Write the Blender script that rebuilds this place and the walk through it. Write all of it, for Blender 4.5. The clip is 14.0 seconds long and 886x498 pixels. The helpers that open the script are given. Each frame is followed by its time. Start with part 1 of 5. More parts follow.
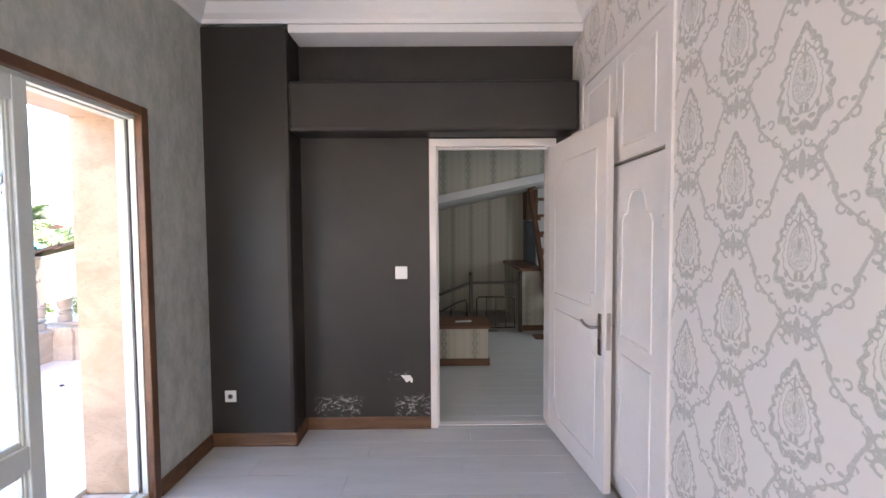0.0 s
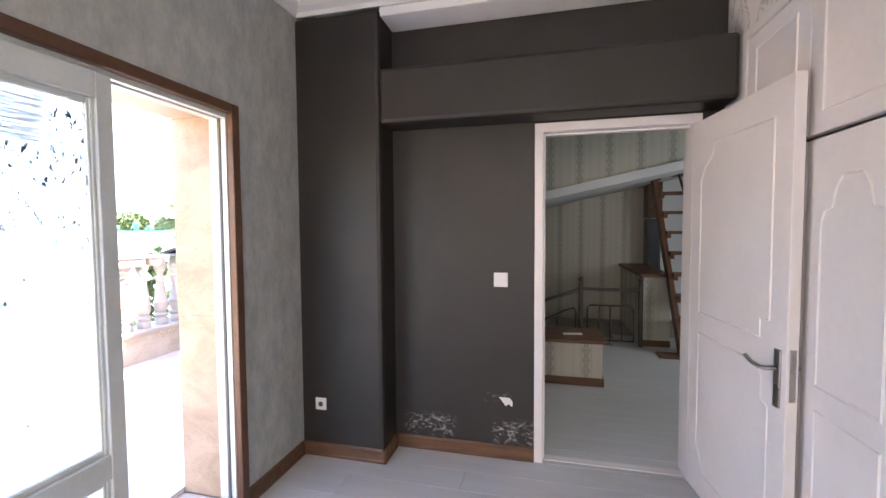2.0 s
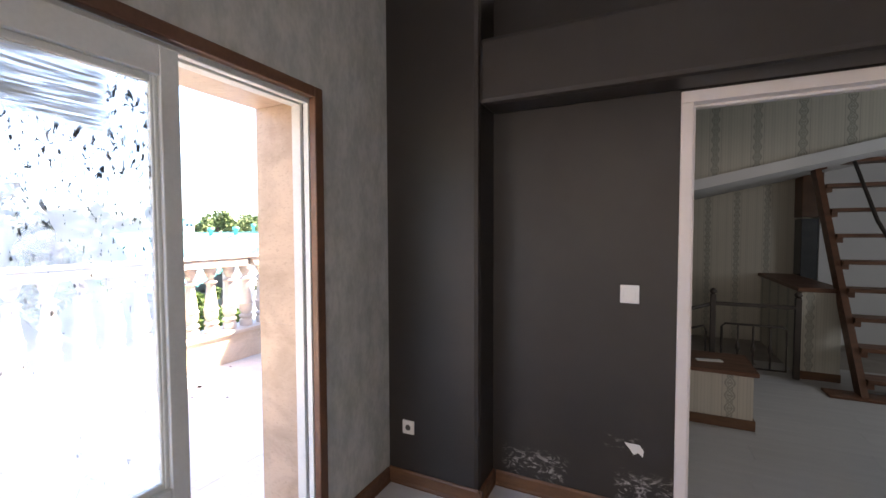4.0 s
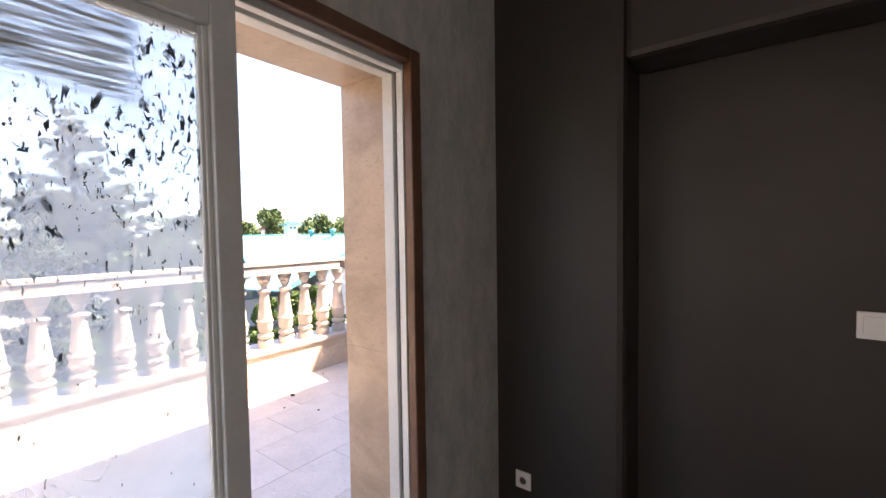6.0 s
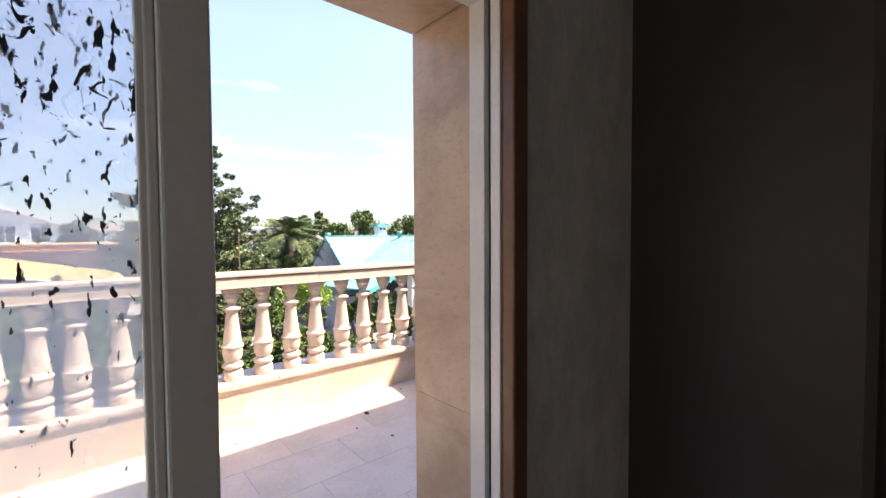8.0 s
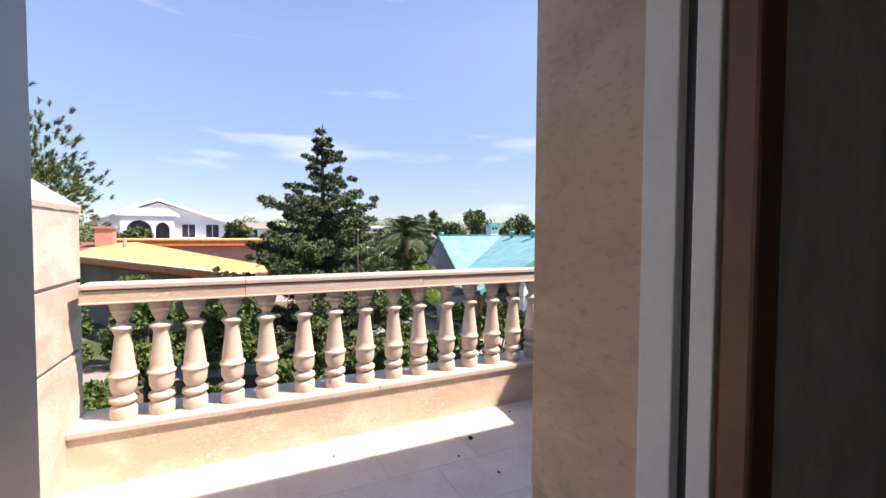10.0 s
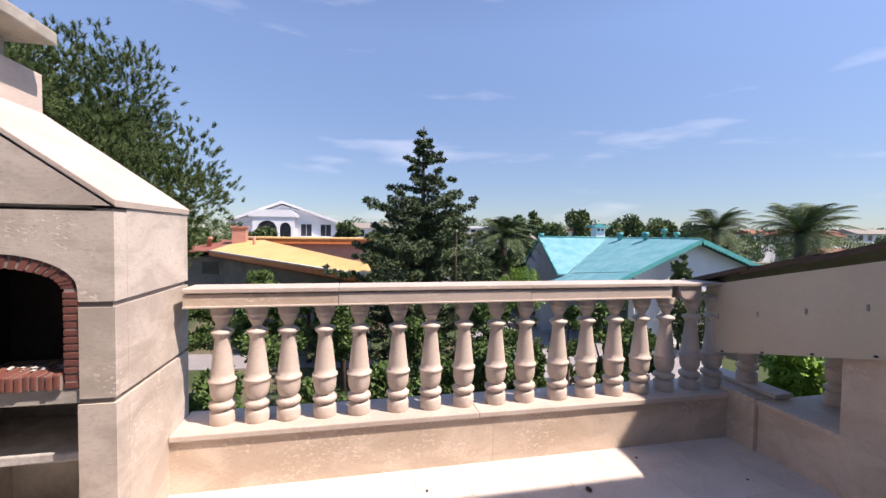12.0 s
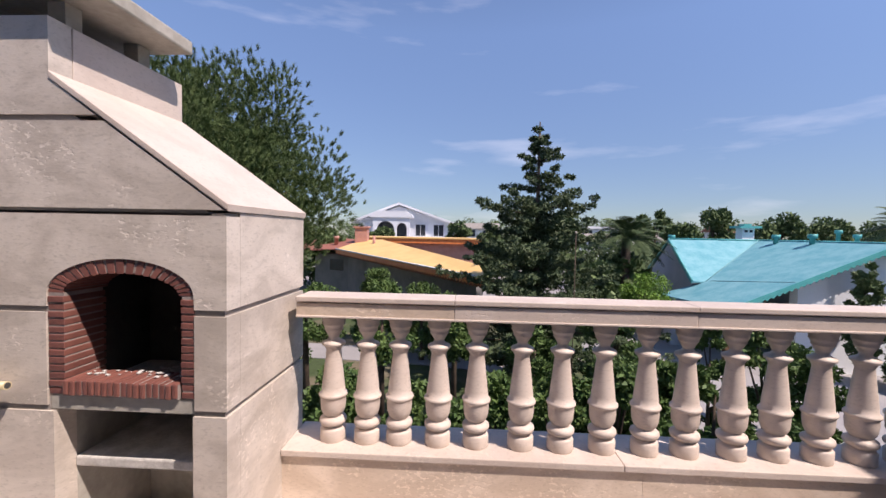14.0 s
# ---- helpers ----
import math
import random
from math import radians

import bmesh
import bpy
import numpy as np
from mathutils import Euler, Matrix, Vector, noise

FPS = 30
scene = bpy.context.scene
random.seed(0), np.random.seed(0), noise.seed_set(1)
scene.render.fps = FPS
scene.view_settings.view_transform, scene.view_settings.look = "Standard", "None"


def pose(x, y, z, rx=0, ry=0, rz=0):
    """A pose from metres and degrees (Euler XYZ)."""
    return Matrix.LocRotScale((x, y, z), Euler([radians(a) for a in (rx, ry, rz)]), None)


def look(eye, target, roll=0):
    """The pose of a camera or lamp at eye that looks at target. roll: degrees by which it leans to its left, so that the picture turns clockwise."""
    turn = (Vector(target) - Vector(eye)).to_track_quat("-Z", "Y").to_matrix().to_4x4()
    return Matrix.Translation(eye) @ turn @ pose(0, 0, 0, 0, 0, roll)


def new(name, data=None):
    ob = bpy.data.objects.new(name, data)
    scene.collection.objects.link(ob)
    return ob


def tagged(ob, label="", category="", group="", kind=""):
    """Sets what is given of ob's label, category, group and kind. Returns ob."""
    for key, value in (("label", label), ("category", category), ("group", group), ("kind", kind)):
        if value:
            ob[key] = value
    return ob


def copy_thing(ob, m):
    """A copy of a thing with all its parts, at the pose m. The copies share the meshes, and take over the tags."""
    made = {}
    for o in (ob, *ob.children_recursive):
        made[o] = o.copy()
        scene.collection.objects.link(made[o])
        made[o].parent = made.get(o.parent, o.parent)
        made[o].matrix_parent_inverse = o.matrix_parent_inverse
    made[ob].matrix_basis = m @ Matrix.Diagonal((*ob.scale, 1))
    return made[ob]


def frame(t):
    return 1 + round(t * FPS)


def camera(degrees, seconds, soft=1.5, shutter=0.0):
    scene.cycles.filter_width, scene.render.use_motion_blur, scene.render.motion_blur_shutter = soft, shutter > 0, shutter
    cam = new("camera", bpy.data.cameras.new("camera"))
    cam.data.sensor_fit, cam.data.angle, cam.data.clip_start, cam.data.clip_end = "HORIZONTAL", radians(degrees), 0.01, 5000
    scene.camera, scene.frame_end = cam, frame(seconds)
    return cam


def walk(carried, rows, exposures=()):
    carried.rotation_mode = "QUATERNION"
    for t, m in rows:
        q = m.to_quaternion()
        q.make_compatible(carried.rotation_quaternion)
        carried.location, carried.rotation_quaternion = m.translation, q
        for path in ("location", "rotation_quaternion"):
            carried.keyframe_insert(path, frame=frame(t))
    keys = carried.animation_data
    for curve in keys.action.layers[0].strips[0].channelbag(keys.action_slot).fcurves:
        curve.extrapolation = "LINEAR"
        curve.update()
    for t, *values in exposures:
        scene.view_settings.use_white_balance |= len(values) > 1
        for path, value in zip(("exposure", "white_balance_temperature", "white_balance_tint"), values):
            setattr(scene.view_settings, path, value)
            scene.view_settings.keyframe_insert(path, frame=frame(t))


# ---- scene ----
import functools

cam = camera(93.4, 14.0)
PATH = [
    (0, (-0.226, 1.059, 1.448), (-0.215, 3.057, 1.359), -0.4),
    (0.5, (-0.237, 1.144, 1.447), (-0.25, 3.142, 1.359), -0.4),
    (1, (-0.235, 1.249, 1.452), (-0.377, 3.242, 1.362), -0.6),
    (1.5, (-0.231, 1.346, 1.453), (-0.534, 3.321, 1.364), -0.6),
    (2, (-0.242, 1.443, 1.464), (-0.717, 3.383, 1.37), -0.4),
    (2.5, (-0.256, 1.524, 1.458), (-0.84, 3.435, 1.371), -0.3),
    (3, (-0.303, 1.625, 1.45), (-0.982, 3.504, 1.364), -0.3),
    (3.5, (-0.367, 1.721, 1.458), (-1.133, 3.566, 1.371), -0.2),
    (4, (-0.444, 1.815, 1.457), (-1.317, 3.613, 1.374), -0.2),
    (6.5, (-0.892, 2.254, 1.469), (-2.183, 3.78, 1.391), -0.8),
    (7, (-0.986, 2.354, 1.466), (-2.347, 3.818, 1.393), -0.6),
    (9.5, (-1.417, 2.708, 1.495), (-3.161, 3.684, 1.426), 0.1),
    (10, (-1.506, 2.759, 1.496), (-3.312, 3.617, 1.426), 0.3),
    (10.5, (-1.598, 2.786, 1.485), (-3.452, 3.534, 1.417), 0.4),
    (11, (-1.715, 2.814, 1.498), (-3.62, 3.421, 1.427), 0.6),
    (11.5, (-1.824, 2.834, 1.51), (-3.761, 3.326, 1.438), 0.7),
    (12, (-1.903, 2.846, 1.525), (-3.858, 3.265, 1.452), 0.8),
    (12.5, (-1.983, 2.851, 1.531), (-3.951, 3.198, 1.46), 0.8),
    (13, (-2.066, 2.849, 1.53), (-4.047, 3.12, 1.457), 0.8),
    (13.5, (-2.177, 2.83, 1.543), (-4.173, 2.938, 1.467), 1.0),
    (14, (-2.294, 2.804, 1.553), (-4.289, 2.702, 1.472), 1.1),
]
EXPOSURES = [
    (0.0, 4.40, 7900, 18), (2.0, 4.45, 7900, 19), (3.0, 4.32, 7900, 20), (4.0, 3.80, 8200, 21), (6.5, 2.75, 8900, 23), (7.2, 2.45, 8800, 23),
    (9.5, 1.58, 8300, 24), (10.5, 1.10, 7550, 22), (12.0, 0.86, 7250, 22), (14.0, 0.6, 7000, 22),
]
walk(cam, [(t, look(eye, target, roll)) for t, eye, target, roll in PATH], EXPOSURES)

# ---- sky, sun, lamps ----
SUN = Vector((0.37, 0.6, 1.0)).normalized()
world = bpy.data.worlds.new("sky")
scene.world = world
world.use_nodes = True
wt = world.node_tree
wt.nodes.clear()
sky = wt.nodes.new("ShaderNodeTexSky")
sky.sky_type, sky.sun_disc = "NISHITA", False
sky.sun_elevation = math.asin(SUN.z)
sky.sun_rotation = math.atan2(SUN.x, SUN.y)
sky.air_density, sky.dust_density, sky.ozone_density = 0.8, 0.3, 1.6
sky.altitude = 1200.0
wcoord = wt.nodes.new("ShaderNodeTexCoord")
wmap = wt.nodes.new("ShaderNodeMapping")
wmap.inputs["Scale"].default_value = (2.2, 1.6, 9.0)
wnoise = wt.nodes.new("ShaderNodeTexNoise")
wnoise.inputs["Scale"].default_value, wnoise.inputs["Detail"].default_value = 1.7, 6.0
wramp = wt.nodes.new("ShaderNodeMapRange")
wramp.inputs["From Min"].default_value, wramp.inputs["From Max"].default_value = 0.6, 0.85
wramp.inputs["To Max"].default_value = 0.3
wmix = wt.nodes.new("ShaderNodeMix")
wmix.data_type = "RGBA"
wmix.inputs["B"].default_value = (6.0, 6.2, 6.8, 1)
wbg = wt.nodes.new("ShaderNodeBackground")
wbg.inputs["Strength"].default_value = 0.15
wout = wt.nodes.new("ShaderNodeOutputWorld")
wt.links.new(wcoord.outputs["Generated"], wmap.inputs["Vector"])
wt.links.new(wmap.outputs["Vector"], wnoise.inputs["Vector"])
wt.links.new(wnoise.outputs["Fac"], wramp.inputs["Value"])
wt.links.new(wramp.outputs["Result"], wmix.inputs["Factor"])
# clear dry air: the horizon is no brighter than the sky above it
wsep = wt.nodes.new("ShaderNodeSeparateXYZ")
wdeep = wt.nodes.new("ShaderNodeMapRange")
wdeep.inputs["From Max"].default_value, wdeep.inputs["To Min"].default_value = 0.42, 0.34
wtone = wt.nodes.new("ShaderNodeVectorMath")
wtone.operation = "SCALE"
wt.links.new(wcoord.outputs["Generated"], wsep.inputs[0])
wt.links.new(wsep.outputs["Z"], wdeep.inputs["Value"])
wt.links.new(sky.outputs["Color"], wtone.inputs[0])
wt.links.new(wdeep.outputs["Result"], wtone.inputs["Scale"])
wtint = wt.nodes.new("ShaderNodeVectorMath")
wtint.operation = "MULTIPLY"
wtint.inputs[1].default_value = (0.89, 0.96, 1.0)
wt.links.new(wtone.outputs[0], wtint.inputs[0])
wt.links.new(wtint.outputs[0], wmix.inputs["A"])
wt.links.new(wmix.outputs["Result"], wbg.inputs["Color"])
wt.links.new(wbg.outputs["Background"], wout.inputs["Surface"])

sun = new("sun", bpy.data.lights.new("sun", "SUN"))
sun.data.energy, sun.data.angle, sun.data.color = 4.0, radians(0.5), (1.0, 0.95, 0.88)
sun.matrix_world = look(SUN * 30, (0, 0, 0))


def area(name, eye, target, w, h, watts, color):
    lamp = new(name, bpy.data.lights.new(name, "AREA"))
    lamp.data.shape, lamp.data.size, lamp.data.size_y = "RECTANGLE", w, h
    lamp.data.energy, lamp.data.color = watts, color
    lamp.matrix_world = look(eye, target)
    return lamp


# added fill lamps: one behind the bedroom's rear wall, one at the hall's east wall
area("rear_fill_light", (-0.5, -1.93, 1.5), (-0.5, 3, 1.3), 1.5, 1.2, 3.9, (0.95, 0.97, 1.0))
area("hall_fill_light", (3.28, 5.6, 1.5), (0, 5.6, 1.0), 1.3, 1.2, 1.9, (0.66, 0.84, 1.0))


# ---- materials ----
class S:
    """A float socket with arithmetic."""

    def __init__(self, tree, socket):
        self.tree, self.socket = tree, socket

    def op(self, kind, *others):
        n = self.tree.nodes.new("ShaderNodeMath")
        n.operation = kind
        for i, o in enumerate((self, *others)):
            if isinstance(o, S):
                self.tree.links.new(o.socket, n.inputs[i])
            else:
                n.inputs[i].default_value = o
        return S(self.tree, n.outputs[0])

    def __add__(self, o): return self.op("ADD", o)
    def __sub__(self, o): return self.op("SUBTRACT", o)
    def __mul__(self, o): return self.op("MULTIPLY", o)
    def __truediv__(self, o): return self.op("DIVIDE", o)
    def sin(self): return self.op("SINE")
    def cos(self): return self.op("COSINE")
    def abs(self): return self.op("ABSOLUTE")
    def mod(self, o): return self.op("FLOORED_MODULO", o)
    def max(self, o): return self.op("MAXIMUM", o)
    def min(self, o): return self.op("MINIMUM", o)

    def step(self, lo, hi, a=0.0, b=1.0):
        n = self.tree.nodes.new("ShaderNodeMapRange")
        n.interpolation_type = "SMOOTHSTEP"
        for k, v in zip(("From Min", "From Max", "To Min", "To Max"), (lo, hi, a, b)):
            n.inputs[k].default_value = v
        self.tree.links.new(self.socket, n.inputs["Value"])
        return S(self.tree, n.outputs["Result"])


class Mat:
    def __init__(self, name, rough=0.6, metal=0.0, spec=0.5):
        self.m = bpy.data.materials.new(name)
        self.m.use_nodes = True
        self.t = self.m.node_tree
        self.b = self.t.nodes["Principled BSDF"]
        self.b.inputs["Roughness"].default_value = rough
        self.b.inputs["Metallic"].default_value = metal
        self.b.inputs["Specular IOR Level"].default_value = spec
        self.c = self.t.nodes.new("ShaderNodeTexCoord").outputs["Object"]

    def xyz(self):
        n = self.t.nodes.new("ShaderNodeSeparateXYZ")
        self.t.links.new(self.c, n.inputs[0])
        return [S(self.t, o) for o in n.outputs]

    def noise(self, scale, detail=4.0, stretch=(1, 1, 1), rough=0.55, distort=0.0):
        mp = self.t.nodes.new("ShaderNodeMapping")
        mp.inputs["Scale"].default_value = stretch
        self.t.links.new(self.c, mp.inputs["Vector"])
        n = self.t.nodes.new("ShaderNodeTexNoise")
        n.inputs["Scale"].default_value, n.inputs["Detail"].default_value = scale, detail
        n.inputs["Roughness"].default_value, n.inputs["Distortion"].default_value = rough, distort
        self.t.links.new(mp.outputs[0], n.inputs["Vector"])
        return S(self.t, n.outputs["Fac"])

    def rand(self):
        return S(self.t, self.t.nodes.new("ShaderNodeObjectInfo").outputs["Random"])

    def island(self):
        return S(self.t, self.t.nodes.new("ShaderNodeNewGeometry").outputs["Random Per Island"])

    def mix(self, a, b, fac):
        n = self.t.nodes.new("ShaderNodeMix")
        n.data_type = "RGBA"
        for key, v in (("A", a), ("B", b)):
            if isinstance(v, tuple):
                n.inputs[key].default_value = (*v, 1)
            else:
                self.t.links.new(v, n.inputs[key])
        self.t.links.new(fac.socket, n.inputs["Factor"])
        return n.outputs["Result"]

    def color(self, socket):
        self.t.links.new(socket, self.b.inputs["Base Color"])
        return self

    def bump(self, height, strength=0.2, distance=0.01):
        n = self.t.nodes.new("ShaderNodeBump")
        n.inputs["Strength"].default_value, n.inputs["Distance"].default_value = strength, distance
        self.t.links.new(height.socket, n.inputs["Height"])
        self.t.links.new(n.outputs["Normal"], self.b.inputs["Normal"])
        return self

    def rough(self, s):
        self.t.links.new(s.socket, self.b.inputs["Roughness"])
        return self


def plain(name, a, b, rough=0.6, scale=3.0, fine=60.0, strength=0.15, metal=0.0, stretch=(1, 1, 1), spec=0.5):
    """Two tones at two scales, with a fine relief."""
    k = Mat(name, rough, metal, spec)
    n1, n2 = k.noise(scale, 5, stretch), k.noise(fine, 3, stretch)
    k.color(k.mix(a, b, (n1 * 0.7 + n2 * 0.3).step(0.3, 0.7)))
    k.bump(n2, strength, 0.004)
    k.rough((n1 * 0.25) + (rough - 0.12))
    return k.m


def piecewise(name, a, b, rough=0.6, scale=3.0, fine=60.0, strength=0.2, stretch=(1, 1, 1), spread=0.5, isle=False):
    k = Mat(name, rough)
    n1, n2 = k.noise(scale, 5, stretch), k.noise(fine, 3, stretch)
    r = k.island() if isle else k.rand()
    k.color(k.mix(a, b, (n1 * 0.7 + n2 * 0.3).step(0.3, 0.7) * (1 - spread) + r * spread))
    k.bump(n2, strength, 0.004)
    return k.m


def travertine(name, a, b, pit=0.5, spread=0.25, rough=0.55, relief=0.35):
    k = Mat(name, rough)
    cloud = k.noise(2.6, 6, (1, 1, 1.8), 0.62, 0.6)
    fine = k.noise(42, 4, (1, 1, 2.4))
    pits = k.noise(34, 4, (1, 1, 1.6)).step(0.54, 0.62) * k.noise(3.2, 4).step(0.53, 0.62)
    col = k.mix(a, b, cloud.step(0.38, 0.64) * (1 - spread) + k.rand() * spread)
    col = k.mix(col, tuple(c * 0.72 for c in b), fine.step(0.52, 0.72) * 0.4)
    col = k.mix(col, tuple(min(1, c * 1.25) for c in a), pits * pit)
    k.color(col)
    k.bump(fine * 0.5 - pits * 0.8, relief, 0.004)
    return k.m


def damask():
    """Half-drop damask: one pear-shaped medallion, a flourish and the vine between, folded into a cell."""
    k = Mat("damask_wallpaper", 0.55)
    x, y, z = k.xyz()
    u = y + 0.096 + (k.noise(30, 2) - 0.5) * 0.007
    v = z + 0.145 + (k.noise(28, 2, (1, 1.1, 0.9)) - 0.5) * 0.007
    col = ((u + 0.125) / 0.25).op("FLOOR")
    p = (u - col * 0.25).abs()
    w = (v + col.mod(2.0) * 0.22 + 0.22).mod(0.44) - 0.22

    def disc(cx, cz, rx, rz):
        a, b = (p - cx) / rx, (w - cz) / rz
        return (a * a + b * b).op("SQRT").step(0.85, 1.1, 1, 0)

    def curl(cx, cz, r, thick, gap, reach=0.55):
        """An open ring: a scroll that ends short on the side of the gap, in degrees."""
        a, b = p - cx, w - cz
        ring = ((a * a + b * b).op("SQRT") - r).abs().step(thick * 0.6, thick * 1.3, 1, 0)
        side = a * math.cos(radians(gap)) + b * math.sin(radians(gap))
        return ring * side.step(reach * r, reach * r + 0.003, 1, 0)

    def union(*many):
        return functools.reduce(lambda a, b: a.max(b), many)

    half = w * -0.27 + 0.080
    e = ((p / half) * (p / half) + (w / 0.142) * (w / 0.142)).op("SQRT")
    th = w.op("ARCTAN2", p)
    lobes = (th * 13.0).sin()
    lace = k.noise(100, 2, distort=2.6)
    rim = (e - 0.88 - lobes * 0.06).abs().step(0.06, 0.11, 1, 0) * lace.step(0.36, 0.43)
    inner = (e - 0.62 - lobes * 0.02).abs().step(0.016, 0.035, 1, 0) * 0.8
    inner = inner.max((e - 0.44).abs().step(0.018, 0.04, 1, 0) * lace.step(0.38, 0.46) * 0.8)
    core = e.step(0.36, 0.42, 1, 0) * lace.step(0.46, 0.53) * 0.8
    medal = union(rim, inner, core,
                  curl(0.0, 0.126, 0.012, 0.0030, 270), curl(0.019, 0.102, 0.010, 0.0030, 200), curl(0.034, 0.072, 0.010, 0.0030, 200), curl(0.048, 0.040, 0.010, 0.0030, 200),
                  curl(0.017, 0.062, 0.011, 0.0026, 300), disc(0.0, 0.070, 0.004, 0.034), disc(0.0, 0.010, 0.006, 0.018), disc(0.0, -0.132, 0.009, 0.014),
                  disc(0.024, -0.100, 0.012, 0.006), disc(0.009, -0.075, 0.007, 0.012), disc(0.040, -0.072, 0.006, 0.012))
    spread = union(disc(0.0, 0.22, 0.012, 0.040), disc(0.0, -0.22, 0.012, 0.040),
                   curl(0.030, 0.192, 0.015, 0.0042, 200), curl(0.030, -0.192, 0.015, 0.0042, 160), disc(0.026, 0.214, 0.020, 0.007), disc(0.026, -0.214, 0.020, 0.007),
                   curl(0.052, 0.207, 0.012, 0.0042, 20), curl(0.052, -0.207, 0.012, 0.0042, 340), curl(0.016, -0.165, 0.011, 0.0036, 60), disc(0.045, 0.186, 0.008, 0.005), disc(0.045, -0.186, 0.008, 0.005)) * 0.9
    ph = w * (2 * math.pi / 0.44)
    path = ph.cos() * 0.064 + 0.125 + (ph * 3.0).sin() * 0.013
    vine = (p - path + (lace - 0.5) * 0.012).abs().step(0.0042, 0.0080, 1, 0)
    hooks = union(curl(0.084, -0.146, 0.014, 0.0036, 150), curl(0.108, -0.094, 0.011, 0.0036, 330), curl(0.060, -0.182, 0.011, 0.0036, 30),
                  curl(0.088, 0.152, 0.013, 0.0036, 220), curl(0.112, 0.098, 0.012, 0.0036, 30), disc(0.116, 0.128, 0.010, 0.006), disc(0.116, -0.134, 0.010, 0.006))
    m = union(medal * 0.9, spread * 0.9, vine * 0.75, hooks * 0.8)
    grain = k.noise(220, 2)
    wear = k.noise(90, 2).step(0.30, 0.42) * 0.35 + 0.65
    k.color(k.mix((0.70, 0.662, 0.645), (0.40, 0.40, 0.38), m * wear * (grain * 0.5 + 0.72)))
    k.bump(m * 0.6 + grain * 0.4, 0.18, 0.002)
    return k.m


def stripes():
    k = Mat("striped_wallpaper", 0.6)
    x, y, z = k.xyz()
    u = (x + y * 0.9 + 0.02).mod(0.33)
    d = (u - 0.165).abs()
    band = d.step(0.046, 0.052, 1, 0)
    t = ((z / 0.19).mod(1.0) - 0.5) * 2.0
    leaf = (d - (t * math.pi).sin().abs() * 0.030).abs().step(0.004, 0.008, 1, 0)
    leaf = leaf.max((d - (t * 2.0 * math.pi).cos().abs() * 0.016).abs().step(0.003, 0.006, 1, 0)).max((t.abs() - 0.5).abs().step(0.05, 0.09, 1, 0) * d.step(0.016, 0.022, 1, 0))
    edge = (d - 0.049).abs().step(0.002, 0.004, 1, 0)
    fine = (u * (2 * math.pi / 0.022)).sin().step(0.2, 0.8) * 0.14 + (d - 0.115).abs().step(0.012, 0.016, 1, 0) * 0.10
    k.color(k.mix((0.56, 0.53, 0.46), (0.25, 0.245, 0.215), (band * (leaf * 0.65 + k.noise(120, 2).step(0.4, 0.6) * 0.12 + 0.06)).max(edge * 0.5).max((band * -1.0 + 1.0) * fine)))
    k.bump(k.noise(200, 2), 0.1, 0.002)
    return k.m


def stained_paint():
    k = Mat("dark_brown_wall_paint", 0.5)
    x, y, z = k.xyz()
    roll = k.noise(3, 5)
    base = k.mix((0.0185, 0.0145, 0.0124), (0.0255, 0.0203, 0.0175), roll.step(0.3, 0.7))
    low = z.step(0.07, 0.13) * z.step(0.19, 0.27, 1, 0)
    inside = y.step(4.0, 4.02)
    salt = k.noise(12, 7, (1, 1, 1.6), 0.7, 2.2).step(0.50, 0.65) * low * inside
    salt = salt * ((x + 0.42).abs().step(0.11, 0.16, 1, 0)).max((x + 0.98).abs().step(0.12, 0.2, 1, 0) * 0.9)
    smear = k.noise(14, 4, (1, 1, 2)).step(0.5, 0.64) * (z - 0.385).abs().step(0.02, 0.045, 1, 0) * (x + 0.53).abs().step(0.06, 0.1, 1, 0) * inside * 0.4
    k.color(k.mix(base, (0.55, 0.53, 0.50), salt.max(smear) * 0.65))
    k.bump(k.noise(160, 3) + salt * 0.8, 0.16, 0.003)
    return k.m


